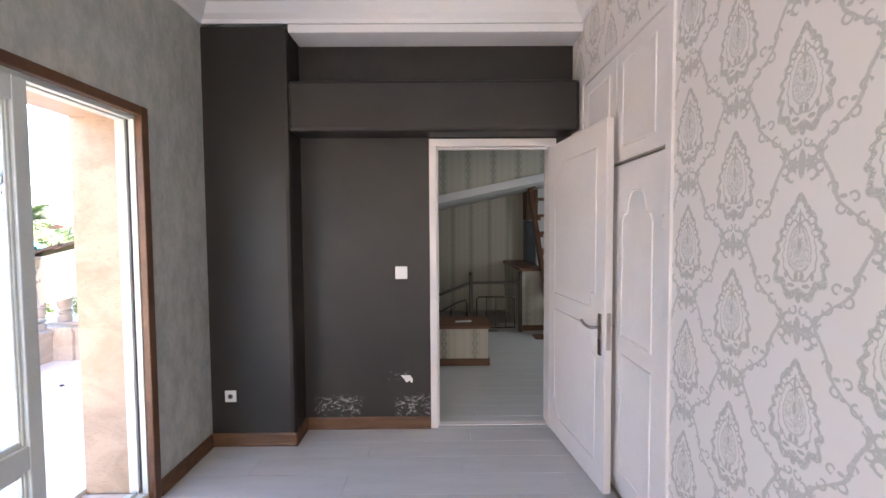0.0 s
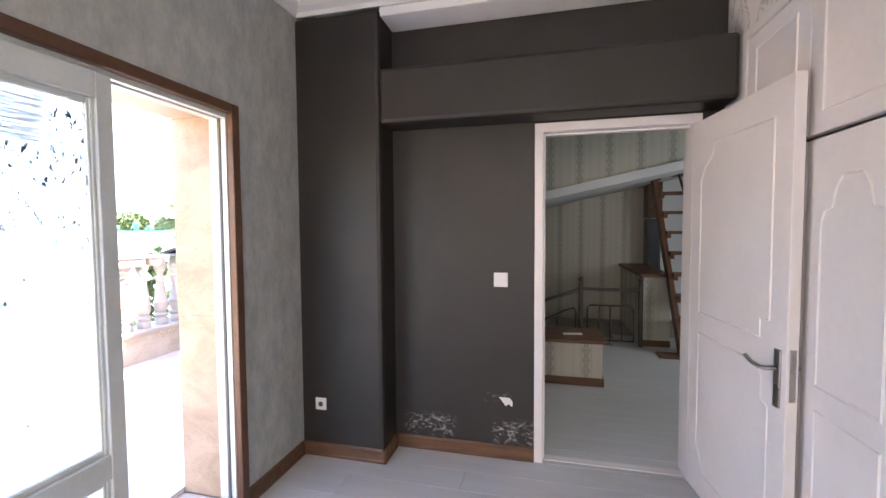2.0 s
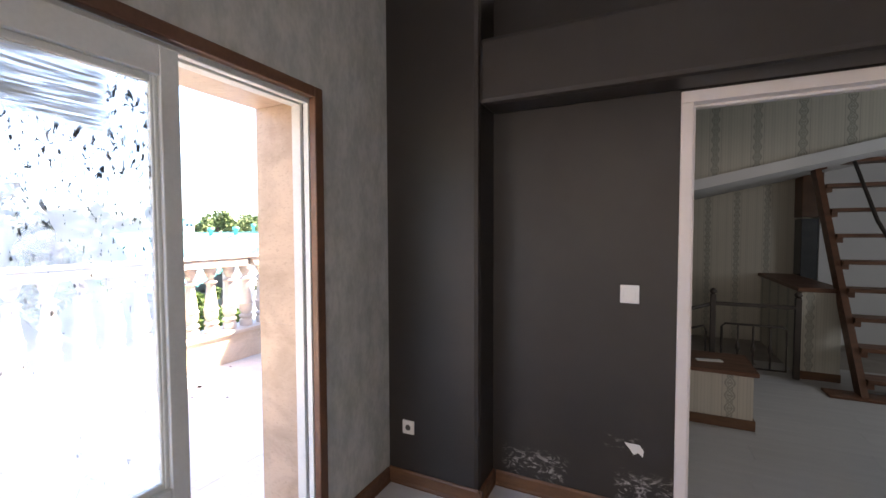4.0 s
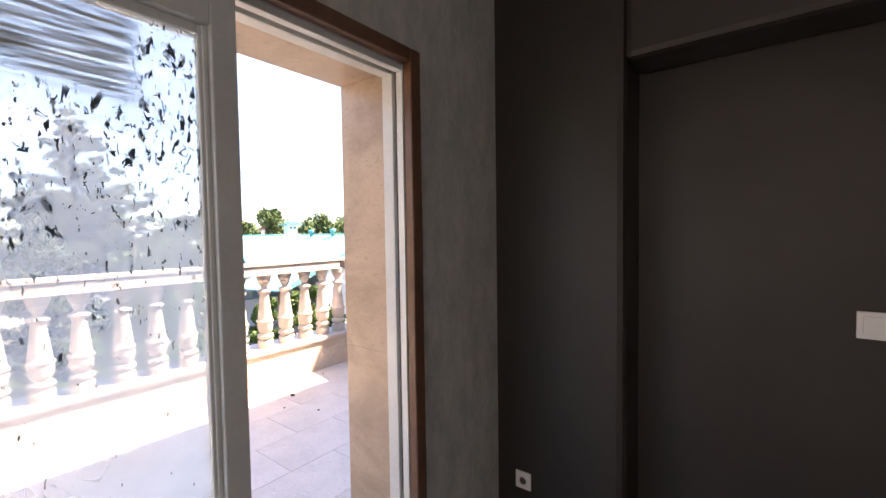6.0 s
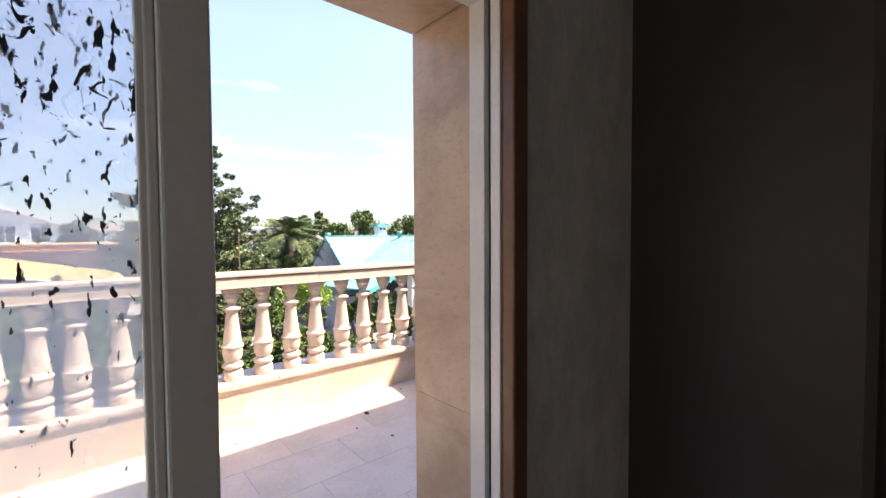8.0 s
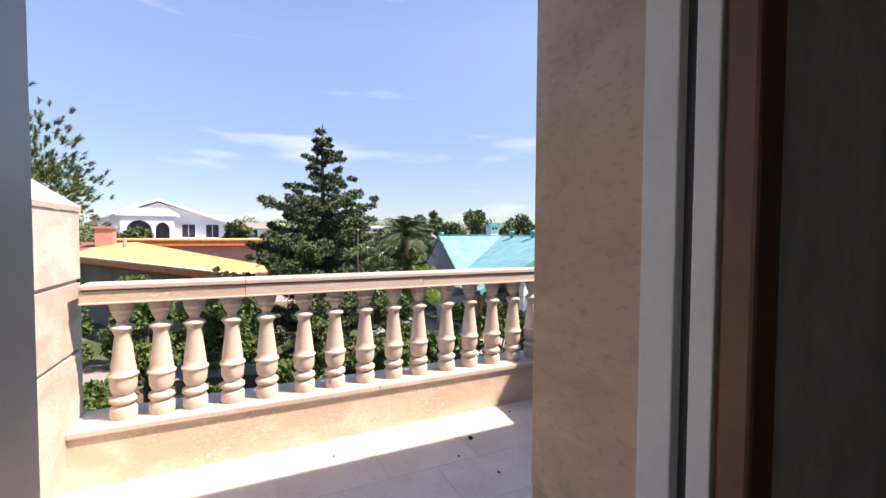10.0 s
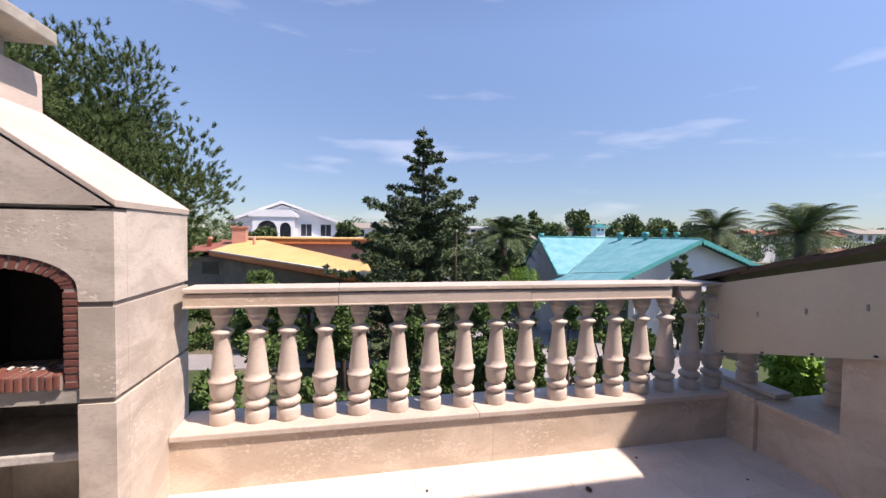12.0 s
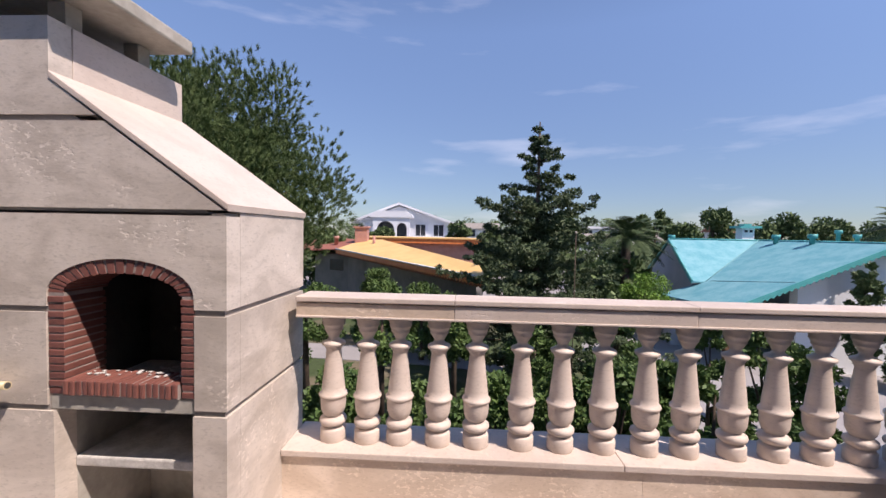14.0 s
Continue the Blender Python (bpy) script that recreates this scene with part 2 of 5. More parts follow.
def dirty_glass():
    k = Mat("dirty_glass", 0.05)
    t = k.t
    x, y, z = k.xyz()
    y, z = y + 1.9, z + 0.05
    high = z.step(1.0, 1.75)
    flakes = (k.noise(44, 3, (1, 1.4, 0.6), 0.6, 0.6) + high * 0.10).step(0.725, 0.74)
    flakes = flakes.max((k.noise(75, 2, (1, 1.3, 0.5)) + high * 0.07).step(0.705, 0.725))
    flakes = flakes.max((k.noise(62, 3, (1, 0.8, 1.1), 0.6, 0.8) + high * 0.10).step(0.755, 0.77))
    smear = (z + (y - 2.3) * 0.1 - 1.83).abs().step(0.06, 0.10, 1, 0) * (y + k.noise(9, 3) * 0.16).step(2.50, 2.56, 1, 0)
    stroke = smear * k.noise(18, 4, (1, 0.35, 7)).step(0.35, 0.65)
    haze = k.noise(3, 4).step(0.3, 0.8) * 0.12 + 0.27
    clear = t.nodes.new("ShaderNodeBsdfTransparent")
    clear.inputs[0].default_value = (0.90, 0.94, 0.95, 1)
    film = t.nodes.new("ShaderNodeBsdfTranslucent")
    film.inputs[0].default_value = (0.66, 0.76, 0.84, 1)
    gloss = t.nodes.new("ShaderNodeBsdfGlossy")
    gloss.inputs["Roughness"].default_value = 0.03
    paint = t.nodes.new("ShaderNodeBsdfDiffuse")
    t.links.new(k.mix((0.06, 0.075, 0.085), (0.40, 0.37, 0.28), smear), paint.inputs[0])

    def blend(a, b, fac):
        n = t.nodes.new("ShaderNodeMixShader")
        if isinstance(fac, S):
            t.links.new(fac.socket, n.inputs[0])
        else:
            n.inputs[0].default_value = fac
        t.links.new(a.outputs[0], n.inputs[1])
        t.links.new(b.outputs[0], n.inputs[2])
        return n

    s = blend(blend(clear, film, haze), gloss, 0.05)
    s = blend(s, paint, (flakes * (smear * -1.0 + 1.0)).max(stroke * 0.85))
    t.links.new(s.outputs[0], t.nodes["Material Output"].inputs["Surface"])
    return k.m


def foliage(name, a, b, rough=0.6):
    k = Mat(name, rough, 0.0, 0.25)
    k.color(k.mix(a, b, k.noise(0.9, 3).step(0.3, 0.7) * 0.45 + k.island() * 0.55))
    return k.m


def turf():
    k = Mat("garden_ground", 0.95)
    n1, n2 = k.noise(0.25, 6), k.noise(4, 5)
    k.color(k.mix(k.mix((0.05, 0.075, 0.025), (0.16, 0.13, 0.085), n1.step(0.45, 0.6)), (0.03, 0.05, 0.018), n2.step(0.45, 0.7) * 0.6))
    k.bump(n2, 0.6, 0.05)
    return k.m


GREY_WALL = plain("grey_stucco_paint", (0.48, 0.48, 0.445), (0.32, 0.33, 0.305), 0.45, 9.0, 40, 0.25, stretch=(1, 1.3, 0.7))
DARK = stained_paint()
DAMASK, STRIPES = damask(), stripes()
CEIL = plain("white_ceiling_paint", (0.76, 0.75, 0.76), (0.71, 0.70, 0.71), 0.75, 1.5, 90, 0.06)
WHITE = plain("white_gloss_paint", (0.74, 0.70, 0.69), (0.68, 0.645, 0.635), 0.38, 2.0, 30, 0.05)
ALU = plain("white_aluminium", (0.62, 0.65, 0.63), (0.53, 0.56, 0.545), 0.35, 4.0, 70, 0.05)
BROWN_TRIM = plain("brown_varnished_wood", (0.085, 0.036, 0.018), (0.15, 0.066, 0.032), 0.4, 6, 60, 0.12, stretch=(1, 1, 1))
BASE = plain("baseboard_wood", (0.16, 0.075, 0.035), (0.09, 0.04, 0.02), 0.45, 5, 50, 0.12, stretch=(1, 5, 5))
PLASTIC = plain("white_plastic", (0.78, 0.77, 0.75), (0.74, 0.73, 0.71), 0.35, 3, 60, 0.02)
SOCKET_DARK = plain("recess_shade_and_rivets", (0.04, 0.04, 0.04), (0.06, 0.06, 0.06), 0.5)
CHROME = plain("worn_chrome", (0.5, 0.47, 0.44), (0.38, 0.36, 0.34), 0.28, 8, 80, 0.05, metal=1.0)
BLACK_IRON = plain("dark_iron", (0.035, 0.026, 0.022), (0.06, 0.045, 0.038), 0.5, 6, 60, 0.15)
STAIR_WOOD = plain("red_brown_stair_wood", (0.17, 0.065, 0.032), (0.10, 0.04, 0.02), 0.45, 4, 40, 0.15, stretch=(1, 6, 6))
LAMINATE = piecewise("whitewashed_laminate", (0.56, 0.55, 0.55), (0.47, 0.465, 0.47), 0.42, 1.6, 18, 0.06, (1.2, 9, 1), 0.35)
STONE = travertine("travertine_beige", (0.68, 0.565, 0.465), (0.49, 0.385, 0.295))
OVEN_STONE = travertine("travertine_grey_beige", (0.655, 0.58, 0.51), (0.44, 0.38, 0.325), 0.6)
PALE_STONE = travertine("limestone_pale", (0.62, 0.53, 0.465), (0.53, 0.44, 0.38), 0.25)
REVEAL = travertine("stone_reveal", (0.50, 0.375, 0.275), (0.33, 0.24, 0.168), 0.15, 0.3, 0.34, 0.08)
TILE = travertine("terrace_tile_stone", (0.76, 0.68, 0.63), (0.65, 0.575, 0.525), 0.2, 0.2)
GROUT = plain("cement_joint", (0.36, 0.32, 0.29), (0.28, 0.25, 0.225), 0.9, 5, 60, 0.3)
BRICK = piecewise("glazed_brick", (0.25, 0.10, 0.078), (0.14, 0.055, 0.046), 0.4, 6, 50, 0.3, spread=0.5)
MORTAR = plain("pale_mortar", (0.36, 0.30, 0.275), (0.24, 0.20, 0.18), 0.9, 8, 60, 0.4)
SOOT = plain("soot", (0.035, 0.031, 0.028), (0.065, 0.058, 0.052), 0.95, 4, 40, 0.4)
CONCRETE = plain("weathered_concrete", (0.46, 0.43, 0.38), (0.30, 0.28, 0.24), 0.85, 4, 30, 0.5)
ASH = plain("ash", (0.60, 0.58, 0.55), (0.36, 0.34, 0.32), 0.95, 12, 80, 0.6)
PVC = plain("yellowed_pvc", (0.60, 0.50, 0.30), (0.54, 0.44, 0.26), 0.4)
SHEET = plain("beige_sheet_metal", (0.60, 0.52, 0.41), (0.52, 0.445, 0.345), 0.5, 2, 30, 0.08)
ROOF_DARK = plain("dark_brown_roof_sheet", (0.045, 0.024, 0.018), (0.075, 0.042, 0.032), 0.6, 6, 40, 0.3)
GLASS = dirty_glass()
PINE = foliage("pine_needles", (0.03, 0.062, 0.018), (0.12, 0.165, 0.055))
CYPRESS = foliage("cypress_foliage", (0.035, 0.065, 0.032), (0.12, 0.155, 0.075))
LEAF = foliage("garden_leaves", (0.03, 0.07, 0.02), (0.12, 0.185, 0.052))
LIME = foliage("lime_green_foliage", (0.11, 0.22, 0.03), (0.20, 0.33, 0.06))
PALM = foliage("palm_fronds", (0.05, 0.085, 0.035), (0.13, 0.17, 0.075))
FAR_LEAF = foliage("far_foliage", (0.045, 0.085, 0.032), (0.14, 0.19, 0.075))
BARK = plain("bark", (0.10, 0.07, 0.05), (0.05, 0.035, 0.025), 0.95, 8, 40, 0.6)
TURF = turf()
ASPHALT = plain("pale_concrete_paving", (0.33, 0.31, 0.31), (0.26, 0.25, 0.25), 0.9, 0.6, 20, 0.2)
TEAL = plain("turquoise_roof_paint", (0.10, 0.32, 0.375), (0.20, 0.43, 0.48), 0.75, 1.6, 9, 0.25, spec=0.2)
TEAL_TRIM = plain("teal_trim_paint", (0.05, 0.33, 0.33), (0.08, 0.40, 0.39), 0.5)
ORANGE = plain("ochre_roof_sheet", (0.80, 0.52, 0.20), (0.70, 0.44, 0.17), 0.55, 0.8, 14, 0.15)
ORANGE_TRIM = plain("orange_red_trim", (0.78, 0.24, 0.07), (0.62, 0.17, 0.05), 0.5)
RED_ROOF = plain("red_tile_roof", (0.33, 0.12, 0.08), (0.24, 0.09, 0.065), 0.8, 3, 20, 0.4)
GREY_ROOF = plain("grey_roof", (0.30, 0.27, 0.24), (0.22, 0.20, 0.18), 0.8)
RENDER_WHITE = plain("white_house_render", (0.78, 0.79, 0.82), (0.70, 0.72, 0.75), 0.8, 0.8, 12, 0.1)
RENDER_GREY = plain("grey_house_render", (0.40, 0.43, 0.48), (0.33, 0.36, 0.41), 0.85, 1.0, 12, 0.15)
PINK = plain("pink_chimney_render", (0.50, 0.26, 0.21), (0.42, 0.21, 0.17), 0.85)
WINDOW_DARK = plain("dark_glass_and_shade", (0.03, 0.035, 0.045), (0.05, 0.055, 0.065), 0.1)


# ---- mesh helpers ----
def box(x0, y0, z0, x1, y1, z1, bevel=0.0, bm=None):
    bm = bm or bmesh.new()
    v = [bm.verts.new((x, y, z)) for x in sorted((x0, x1)) for y in sorted((y0, y1)) for z in sorted((z0, z1))]
    fs = [bm.faces.new([v[i] for i in q]) for q in ((0, 1, 3, 2), (4, 6, 7, 5), (0, 4, 5, 1), (2, 3, 7, 6), (0, 2, 6, 4), (1, 5, 7, 3))]
    if bevel:
        bmesh.ops.bevel(bm, geom=list({e for f in fs for e in f.edges}), offset=bevel, segments=2, affect="EDGES", profile=0.5)
    return bm


def prism(points, axis, a, b, bm=None, bevel=0.0):
    """A polygon in the two axes other than axis, drawn out from a to b."""
    bm = bm or bmesh.new()

    def at(p, d):
        return {"x": (d, p[0], p[1]), "y": (p[0], d, p[1]), "z": (p[0], p[1], d)}[axis]

    lo, hi = [bm.verts.new(at(p, a)) for p in points], [bm.verts.new(at(p, b)) for p in points]
    n = len(points)
    fs = [bm.faces.new(lo[::-1]), bm.faces.new(hi)]
    fs += [bm.faces.new((lo[i], lo[(i + 1) % n], hi[(i + 1) % n], hi[i])) for i in range(n)]
    bmesh.ops.recalc_face_normals(bm, faces=fs)
    if bevel:
        bmesh.ops.bevel(bm, geom=list({e for f in fs[:2] for e in f.edges}), offset=bevel, segments=2, affect="EDGES", profile=0.5)
    return bm


def lathe(profile, n=20, cx=0.0, cy=0.0, bm=None):
    bm = bm or bmesh.new()
    rings = [[bm.verts.new((cx + r * math.cos(2 * math.pi * i / n), cy + r * math.sin(2 * math.pi * i / n), z)) for i in range(n)] for r, z in profile]
    for lo, hi in zip(rings, rings[1:]):
        for i in range(n):
            f = bm.faces.new((lo[i], lo[(i + 1) % n], hi[(i + 1) % n], hi[i]))
            f.smooth = True
    bm.faces.new(rings[0][::-1])
    bm.faces.new(rings[-1])
    return bm


def tube(path, r, n=10, bm=None, ends=None):
    """A round bar along a path; ends: the radius at its far end."""
    bm = bm or bmesh.new()
    pts = [Vector(p) for p in path]
    rings = []
    for i, p in enumerate(pts):
        d = (pts[min(i + 1, len(pts) - 1)] - pts[max(i - 1, 0)]).normalized()
        side = d.cross(Vector((0.13, 0.31, 0.94))).normalized()
        up = side.cross(d)
        rad = r if ends is None else r + (ends - r) * i / (len(pts) - 1)
        rings.append([bm.verts.new(p + (side * math.cos(2 * math.pi * k / n) + up * math.sin(2 * math.pi * k / n)) * rad) for k in range(n)])
    for lo, hi in zip(rings, rings[1:]):
        for i in range(n):
            f = bm.faces.new((lo[i], lo[(i + 1) % n], hi[(i + 1) % n], hi[i]))
            f.smooth = True
    bm.faces.new(rings[0][::-1])
    bm.faces.new(rings[-1])
    bmesh.ops.recalc_face_normals(bm, faces=bm.faces[:])
    return bm


def base_of(ob):
    return ob.location + (base_of(ob.parent) if ob.parent else Vector())


def mesh_of(name, bm, material):
    me = bpy.data.meshes.new(name)
    bm.to_mesh(me)
    bm.free()
    me.materials.append(material)
    return me


def part(name, bm, material, parent, label=""):
    """Links a bmesh, in the world's coordinates, as one mesh object under a thing or a part."""
    bm.transform(Matrix.Translation(-base_of(parent)))
    ob = new(name, mesh_of(name, bm, material))
    ob.parent = parent
    return tagged(ob, label)


def solid(name, bm, material, label="", category="", group="", kind=""):
    return tagged(new(name, mesh_of(name, bm, material)), label, category, group, kind)


def thing(name, place, label, category, group="", kind=""):
    ob = new(name)
    ob.location = place
    return tagged(ob, label, category, group, kind)


def piece(name, me, parent, place, turn=0.0):
    """A small piece on shared mesh data, at a place in the world."""
    ob = new(name, me)
    ob.parent = parent
    ob.location = Vector(place) - base_of(parent)
    ob.rotation_euler = (0, 0, turn)
    return ob


# ---- bedroom: shell ----
X0, X1, Y0, YC, YR, ZC = -1.78, 0.72, -1.7, 3.84, 4.07, 2.93
OY0, OY1, OZ = 0.45, 3.27, 2.065  # terrace door opening
EZ, UY = 5.05, 5.2  # roof height of the added, unseen upper storey, and where that begins

floor = thing("floor", (0, 0, 0), "pale whitewashed laminate floor in staggered planks", "floor", kind="structure")
part("subfloor", box(X0 - 0.3, Y0, -0.2, 3.3, 9.2, -0.010), GROUT, floor)

bm = box(-2.13, -6.0, -0.4, X0, OY0, 3.1)
box(-2.13, OY1, -0.4, X0, UY, 3.1, bm=bm)
# unseen upper storey wall, added under the shading roof
box(-2.13, UY, -0.4, X0, 12.0, 5.05, bm=bm)
box(-2.13, OY0, OZ, X0, OY1, 3.1, bm=bm)
box(-2.13, OY0, -0.4, X0, OY1, 0.0, bm=bm)
solid("wall_west", bm, GREY_WALL, "mottled grey painted stucco wall beside the terrace door", "wall", kind="structure")

reveal = thing("door_reveal", (-2.0, OY1, 0), "beige stone slabs lining the terrace doorway", "door reveal", kind="structure")
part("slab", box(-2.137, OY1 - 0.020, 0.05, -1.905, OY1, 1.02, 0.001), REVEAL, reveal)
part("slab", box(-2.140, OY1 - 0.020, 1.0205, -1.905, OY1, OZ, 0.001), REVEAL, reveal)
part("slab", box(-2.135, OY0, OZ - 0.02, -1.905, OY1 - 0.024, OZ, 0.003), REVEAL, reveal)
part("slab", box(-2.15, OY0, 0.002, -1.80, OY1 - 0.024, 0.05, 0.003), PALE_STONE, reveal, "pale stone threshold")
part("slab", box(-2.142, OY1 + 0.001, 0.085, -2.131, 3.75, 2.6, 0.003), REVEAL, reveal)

bm = box(X0 - 0.2, YC, 0, -1.22, 4.20, 2.79, 0.028)
solid("column", bm, DARK, "dark brown painted column beside a wall niche", "column", kind="structure")
bm = box(-1.22, YR, 0, -0.305, 4.20, ZC)
box(0.60, YR, 0, X1 + 0.3, 4.20, ZC, bm=bm)
box(-0.305, YR, 2.095, 0.60, 4.20, ZC, bm=bm)
solid("wall_north", bm, DARK, "dark brown painted wall with peeling damp patch at its foot", "wall", kind="structure")
solid("beam", box(-1.225, YC + 0.004, 2.105, X1 - 0.02, YR, 2.44, 0.026), DARK, "dark brown painted beam across the niche", "beam", kind="structure")
solid("niche_soffit", box(-1.215, YC + 0.01, 2.745, X1, YR, 2.80, 0.006), CEIL, "white plaster soffit above the niche", "soffit", kind="structure")

WY0 = 2.755  # wardrobe's near side
bm = box(X1, Y0, 0, X1 + 0.15, WY0, ZC)
box(X1, WY0, 2.42, X1 + 0.15, YR, ZC, bm=bm)
solid("wall_east", bm, DAMASK, "off-white wallpaper with grey damask ornament", "wall", kind="structure")
# unseen rear wall; its opening is added for the fill lamp
bm = box(X0 - 0.3, Y0 - 0.15, 0, -1.35, Y0, ZC)
box(0.35, Y0 - 0.15, 0, X1 + 0.15, Y0, ZC, bm=bm)
box(-1.35, Y0 - 0.15, 0, 0.35, Y0, 0.9, bm=bm)
box(-1.35, Y0 - 0.15, 2.2, 0.35, Y0, ZC, bm=bm)
solid("wall_south", bm, GREY_WALL, "grey painted rear wall with an opening for the fill lamp", "wall", kind="structure")
solid("ceiling", box(X0 - 0.3, Y0 - 0.15, ZC, X1 + 0.3, 4.2, ZC + 0.12), CEIL, "white plaster ceiling", "ceiling", kind="structure")

COVE = [(0, 0), (0, -0.13), (0.012, -0.13), (0.02, -0.105), (0.05, -0.085), (0.075, -0.05), (0.09, -0.03), (0.12, -0.024), (0.12, 0)]
crown = thing("cornice", (0, 0, ZC), "white moulded plaster cornice", "cornice", kind="structure")
part("moulding", prism([(X0 + a, ZC + b) for a, b in COVE], "y", Y0, YC), CEIL, crown)
part("moulding", prism([(X1 - a, ZC + b) for a, b in COVE], "y", Y0, YC), CEIL, crown)
part("moulding", prism([(YC + 0.012 - a, ZC + b) for a, b in COVE], "x", X0, X1), CEIL, crown)

BP = [(0, 0), (0, 0.085), (0.006, 0.085), (0.012, 0.075), (0.014, 0.02), (0.02, 0.012), (0.02, 0)]
skirt = thing("baseboard", (0, 0, 0), "brown varnished wooden baseboard", "baseboard", kind="structure")
part("board", prism([(YC - a, b) for a, b in BP], "x", X0, -1.20), BASE, skirt)
part("board", prism([(-1.22 + a, b) for a, b in BP], "y", YC - 0.02, YR), BASE, skirt)
part("board", prism([(YR - a, b) for a, b in BP], "x", -1.20, -0.306), BASE, skirt)
part("board", prism([(X0 + a, b) for a, b in BP], "y", 3.30, YC - 0.02), BASE, skirt)
part("board", prism([(X0 + a, b) for a, b in BP], "y", Y0, OY0 - 0.06), BASE, skirt)
part("board", prism([(X1 - a, b) for a, b in BP], "y", Y0, WY0 - 0.02), BASE, skirt)

flake = [(-0.525, 0.393), (-0.455, 0.392), (-0.437, 0.366), (-0.440, 0.335), (-0.462, 0.352), (-0.482, 0.338), (-0.502, 0.366)]
solid("peeled_plaster_patch", prism(flake, "y", YR - 0.003, YR + 0.01), PLASTIC, "bare white plaster where dark paint has flaked off", "peeled patch", kind="structure")

# ---- bedroom: terrace sliding door ----
trim = thing("door_architrave", (X0, 3.27, 0), "brown wooden architrave round the terrace door", "architrave", kind="structure")
part("jamb_trim", box(X0 - 0.02, 3.246, 0, X0 + 0.018, 3.296, 2.098, 0.005), BROWN_TRIM, trim)
part("jamb_trim", box(X0 - 0.02, OY0 - 0.05, 0, X0 + 0.018, OY0, 2.098, 0.005), BROWN_TRIM, trim)
part("head_trim", box(X0 - 0.02, OY0, 2.05, X0 + 0.018, 3.246, 2.098, 0.005), BROWN_TRIM, trim)

slider = thing("sliding_door", (-1.85, 1.9, 0.05), "white aluminium sliding terrace door with dirty paint-splashed glass, half open", "sliding door")
part("door_frame", box(-1.904, 3.246, 0.05, -1.854, 3.27, 2.045, 0.002), ALU, slider)
part("door_frame", box(-1.830, 3.242, 0.05, -1.801, 3.27, 2.045, 0.002), ALU, slider)
# dark strip paints the shade at the bottom of the jamb's groove
part("door_frame", box(-1.854, 3.262, 0.05, -1.830, 3.27, 2.045), SOCKET_DARK, slider, "dark strip standing in for the shade in the groove")
part("door_frame", box(-1.904, OY0, 0.05, -1.800, OY0 + 0.03, 2.045, 0.003), ALU, slider)
part("head_track", box(-1.904, OY0, 2.028, -1.854, 3.246, 2.05, 0.003), ALU, slider)
part("head_track", box(-1.830, OY0, 2.028, -1.801, 3.242, 2.05, 0.003), ALU, slider)
part("floor_track", box(-1.90, OY0, 0.05, -1.80, 3.22, 0.062, 0.002), ALU, slider)
part("floor_track", box(-1.850, OY0, 0.062, -1.843, 3.22, 0.078), ALU, slider)


def door_leaf(ya, yb, xc):
    w, d = 0.058, 0.03
    leaf = part("leaf", box(xc - d, yb - w, 0.08, xc + d, yb, 2.022, 0.004), ALU, slider)
    part("stile", box(xc - d, ya, 0.08, xc + d, ya + w, 2.02, 0.004), ALU, leaf)
    for za, zb in ((0.08, 0.18), (0.565, 0.655), (1.93, 2.022)):
        part("rail", box(xc - d + 0.001, ya + w, za, xc + d - 0.001, yb - w, zb, 0.003), ALU, leaf)
    for za, zb in ((0.18, 0.565), (0.655, 1.93)):
        p = part("glass_pane", box(xc - 0.003, ya + w, za, xc + 0.003, yb - w, zb), GLASS, leaf)
        p.visible_shadow = False
        for y, s in ((ya + w, 1), (yb - w, -1)):
            part("bead", box(xc - 0.012, y, za, xc + 0.012, y + s * 0.020, zb, 0.003), ALU, leaf)
            part("bead", box(xc - 0.017, y, za, xc + 0.017, y + s * 0.012, zb, 0.003), ALU, leaf)
        for z, s in ((za, 1), (zb, -1)):
            part("bead", box(xc - 0.012, ya + w + 0.020, z, xc + 0.012, yb - w - 0.020, z + s * 0.022, 0.003), ALU, leaf)


door_leaf(1.40, 2.650, -1.795)
door_leaf(OY0 + 0.03, 1.49, -1.872)

# ---- bedroom: hall door ----
casing = thing("door_1", (0.12, 4.1, 0), "white painted hall door standing wide open", "door", kind="structure")
for name, bm in (("door_frame", box(-0.305, YR - 0.015, 0, -0.253, 4.215, 2.045, 0.004)), ("door_frame", box(0.555, YR - 0.015, 0, 0.602, 4.215, 2.045, 0.004)),
                 ("door_frame", box(-0.305, YR - 0.015, 2.045, 0.602, 4.215, 2.098, 0.004)), ("door_stop", box(-0.253, 4.115, 0, -0.241, 4.15, 2.045, 0.002)),
                 ("door_stop", box(-0.241, 4.115, 2.033, 0.555, 4.15, 2.045, 0.002)), ("threshold", box(-0.253, 4.10, -0.01, 0.555, 4.16, 0.004, 0.002))):
    part(name, bm, WHITE, casing)


def moved(bm, m):
    bm.transform(m)
    return bm


# the leaf in its own frame: width along x from the hinge, thickness along y; then swung open
SWING = Matrix.Translation((0.556, 4.055, 0)) @ Matrix.Rotation(radians(-83.5), 4, "Z")
LW = 0.80
leaf = part("door_leaf", moved(box(0, 0, 0.008, LW, 0.042, 2.035, 0.003), SWING), WHITE, casing)
ARCH_L = [(0.10, 1.0), (0.64, 1.0), (0.64, 1.08), (0.70, 1.085), (0.70, 1.90), (0.24, 1.90), (0.20, 1.82), (0.14, 1.79), (0.10, 1.72)]


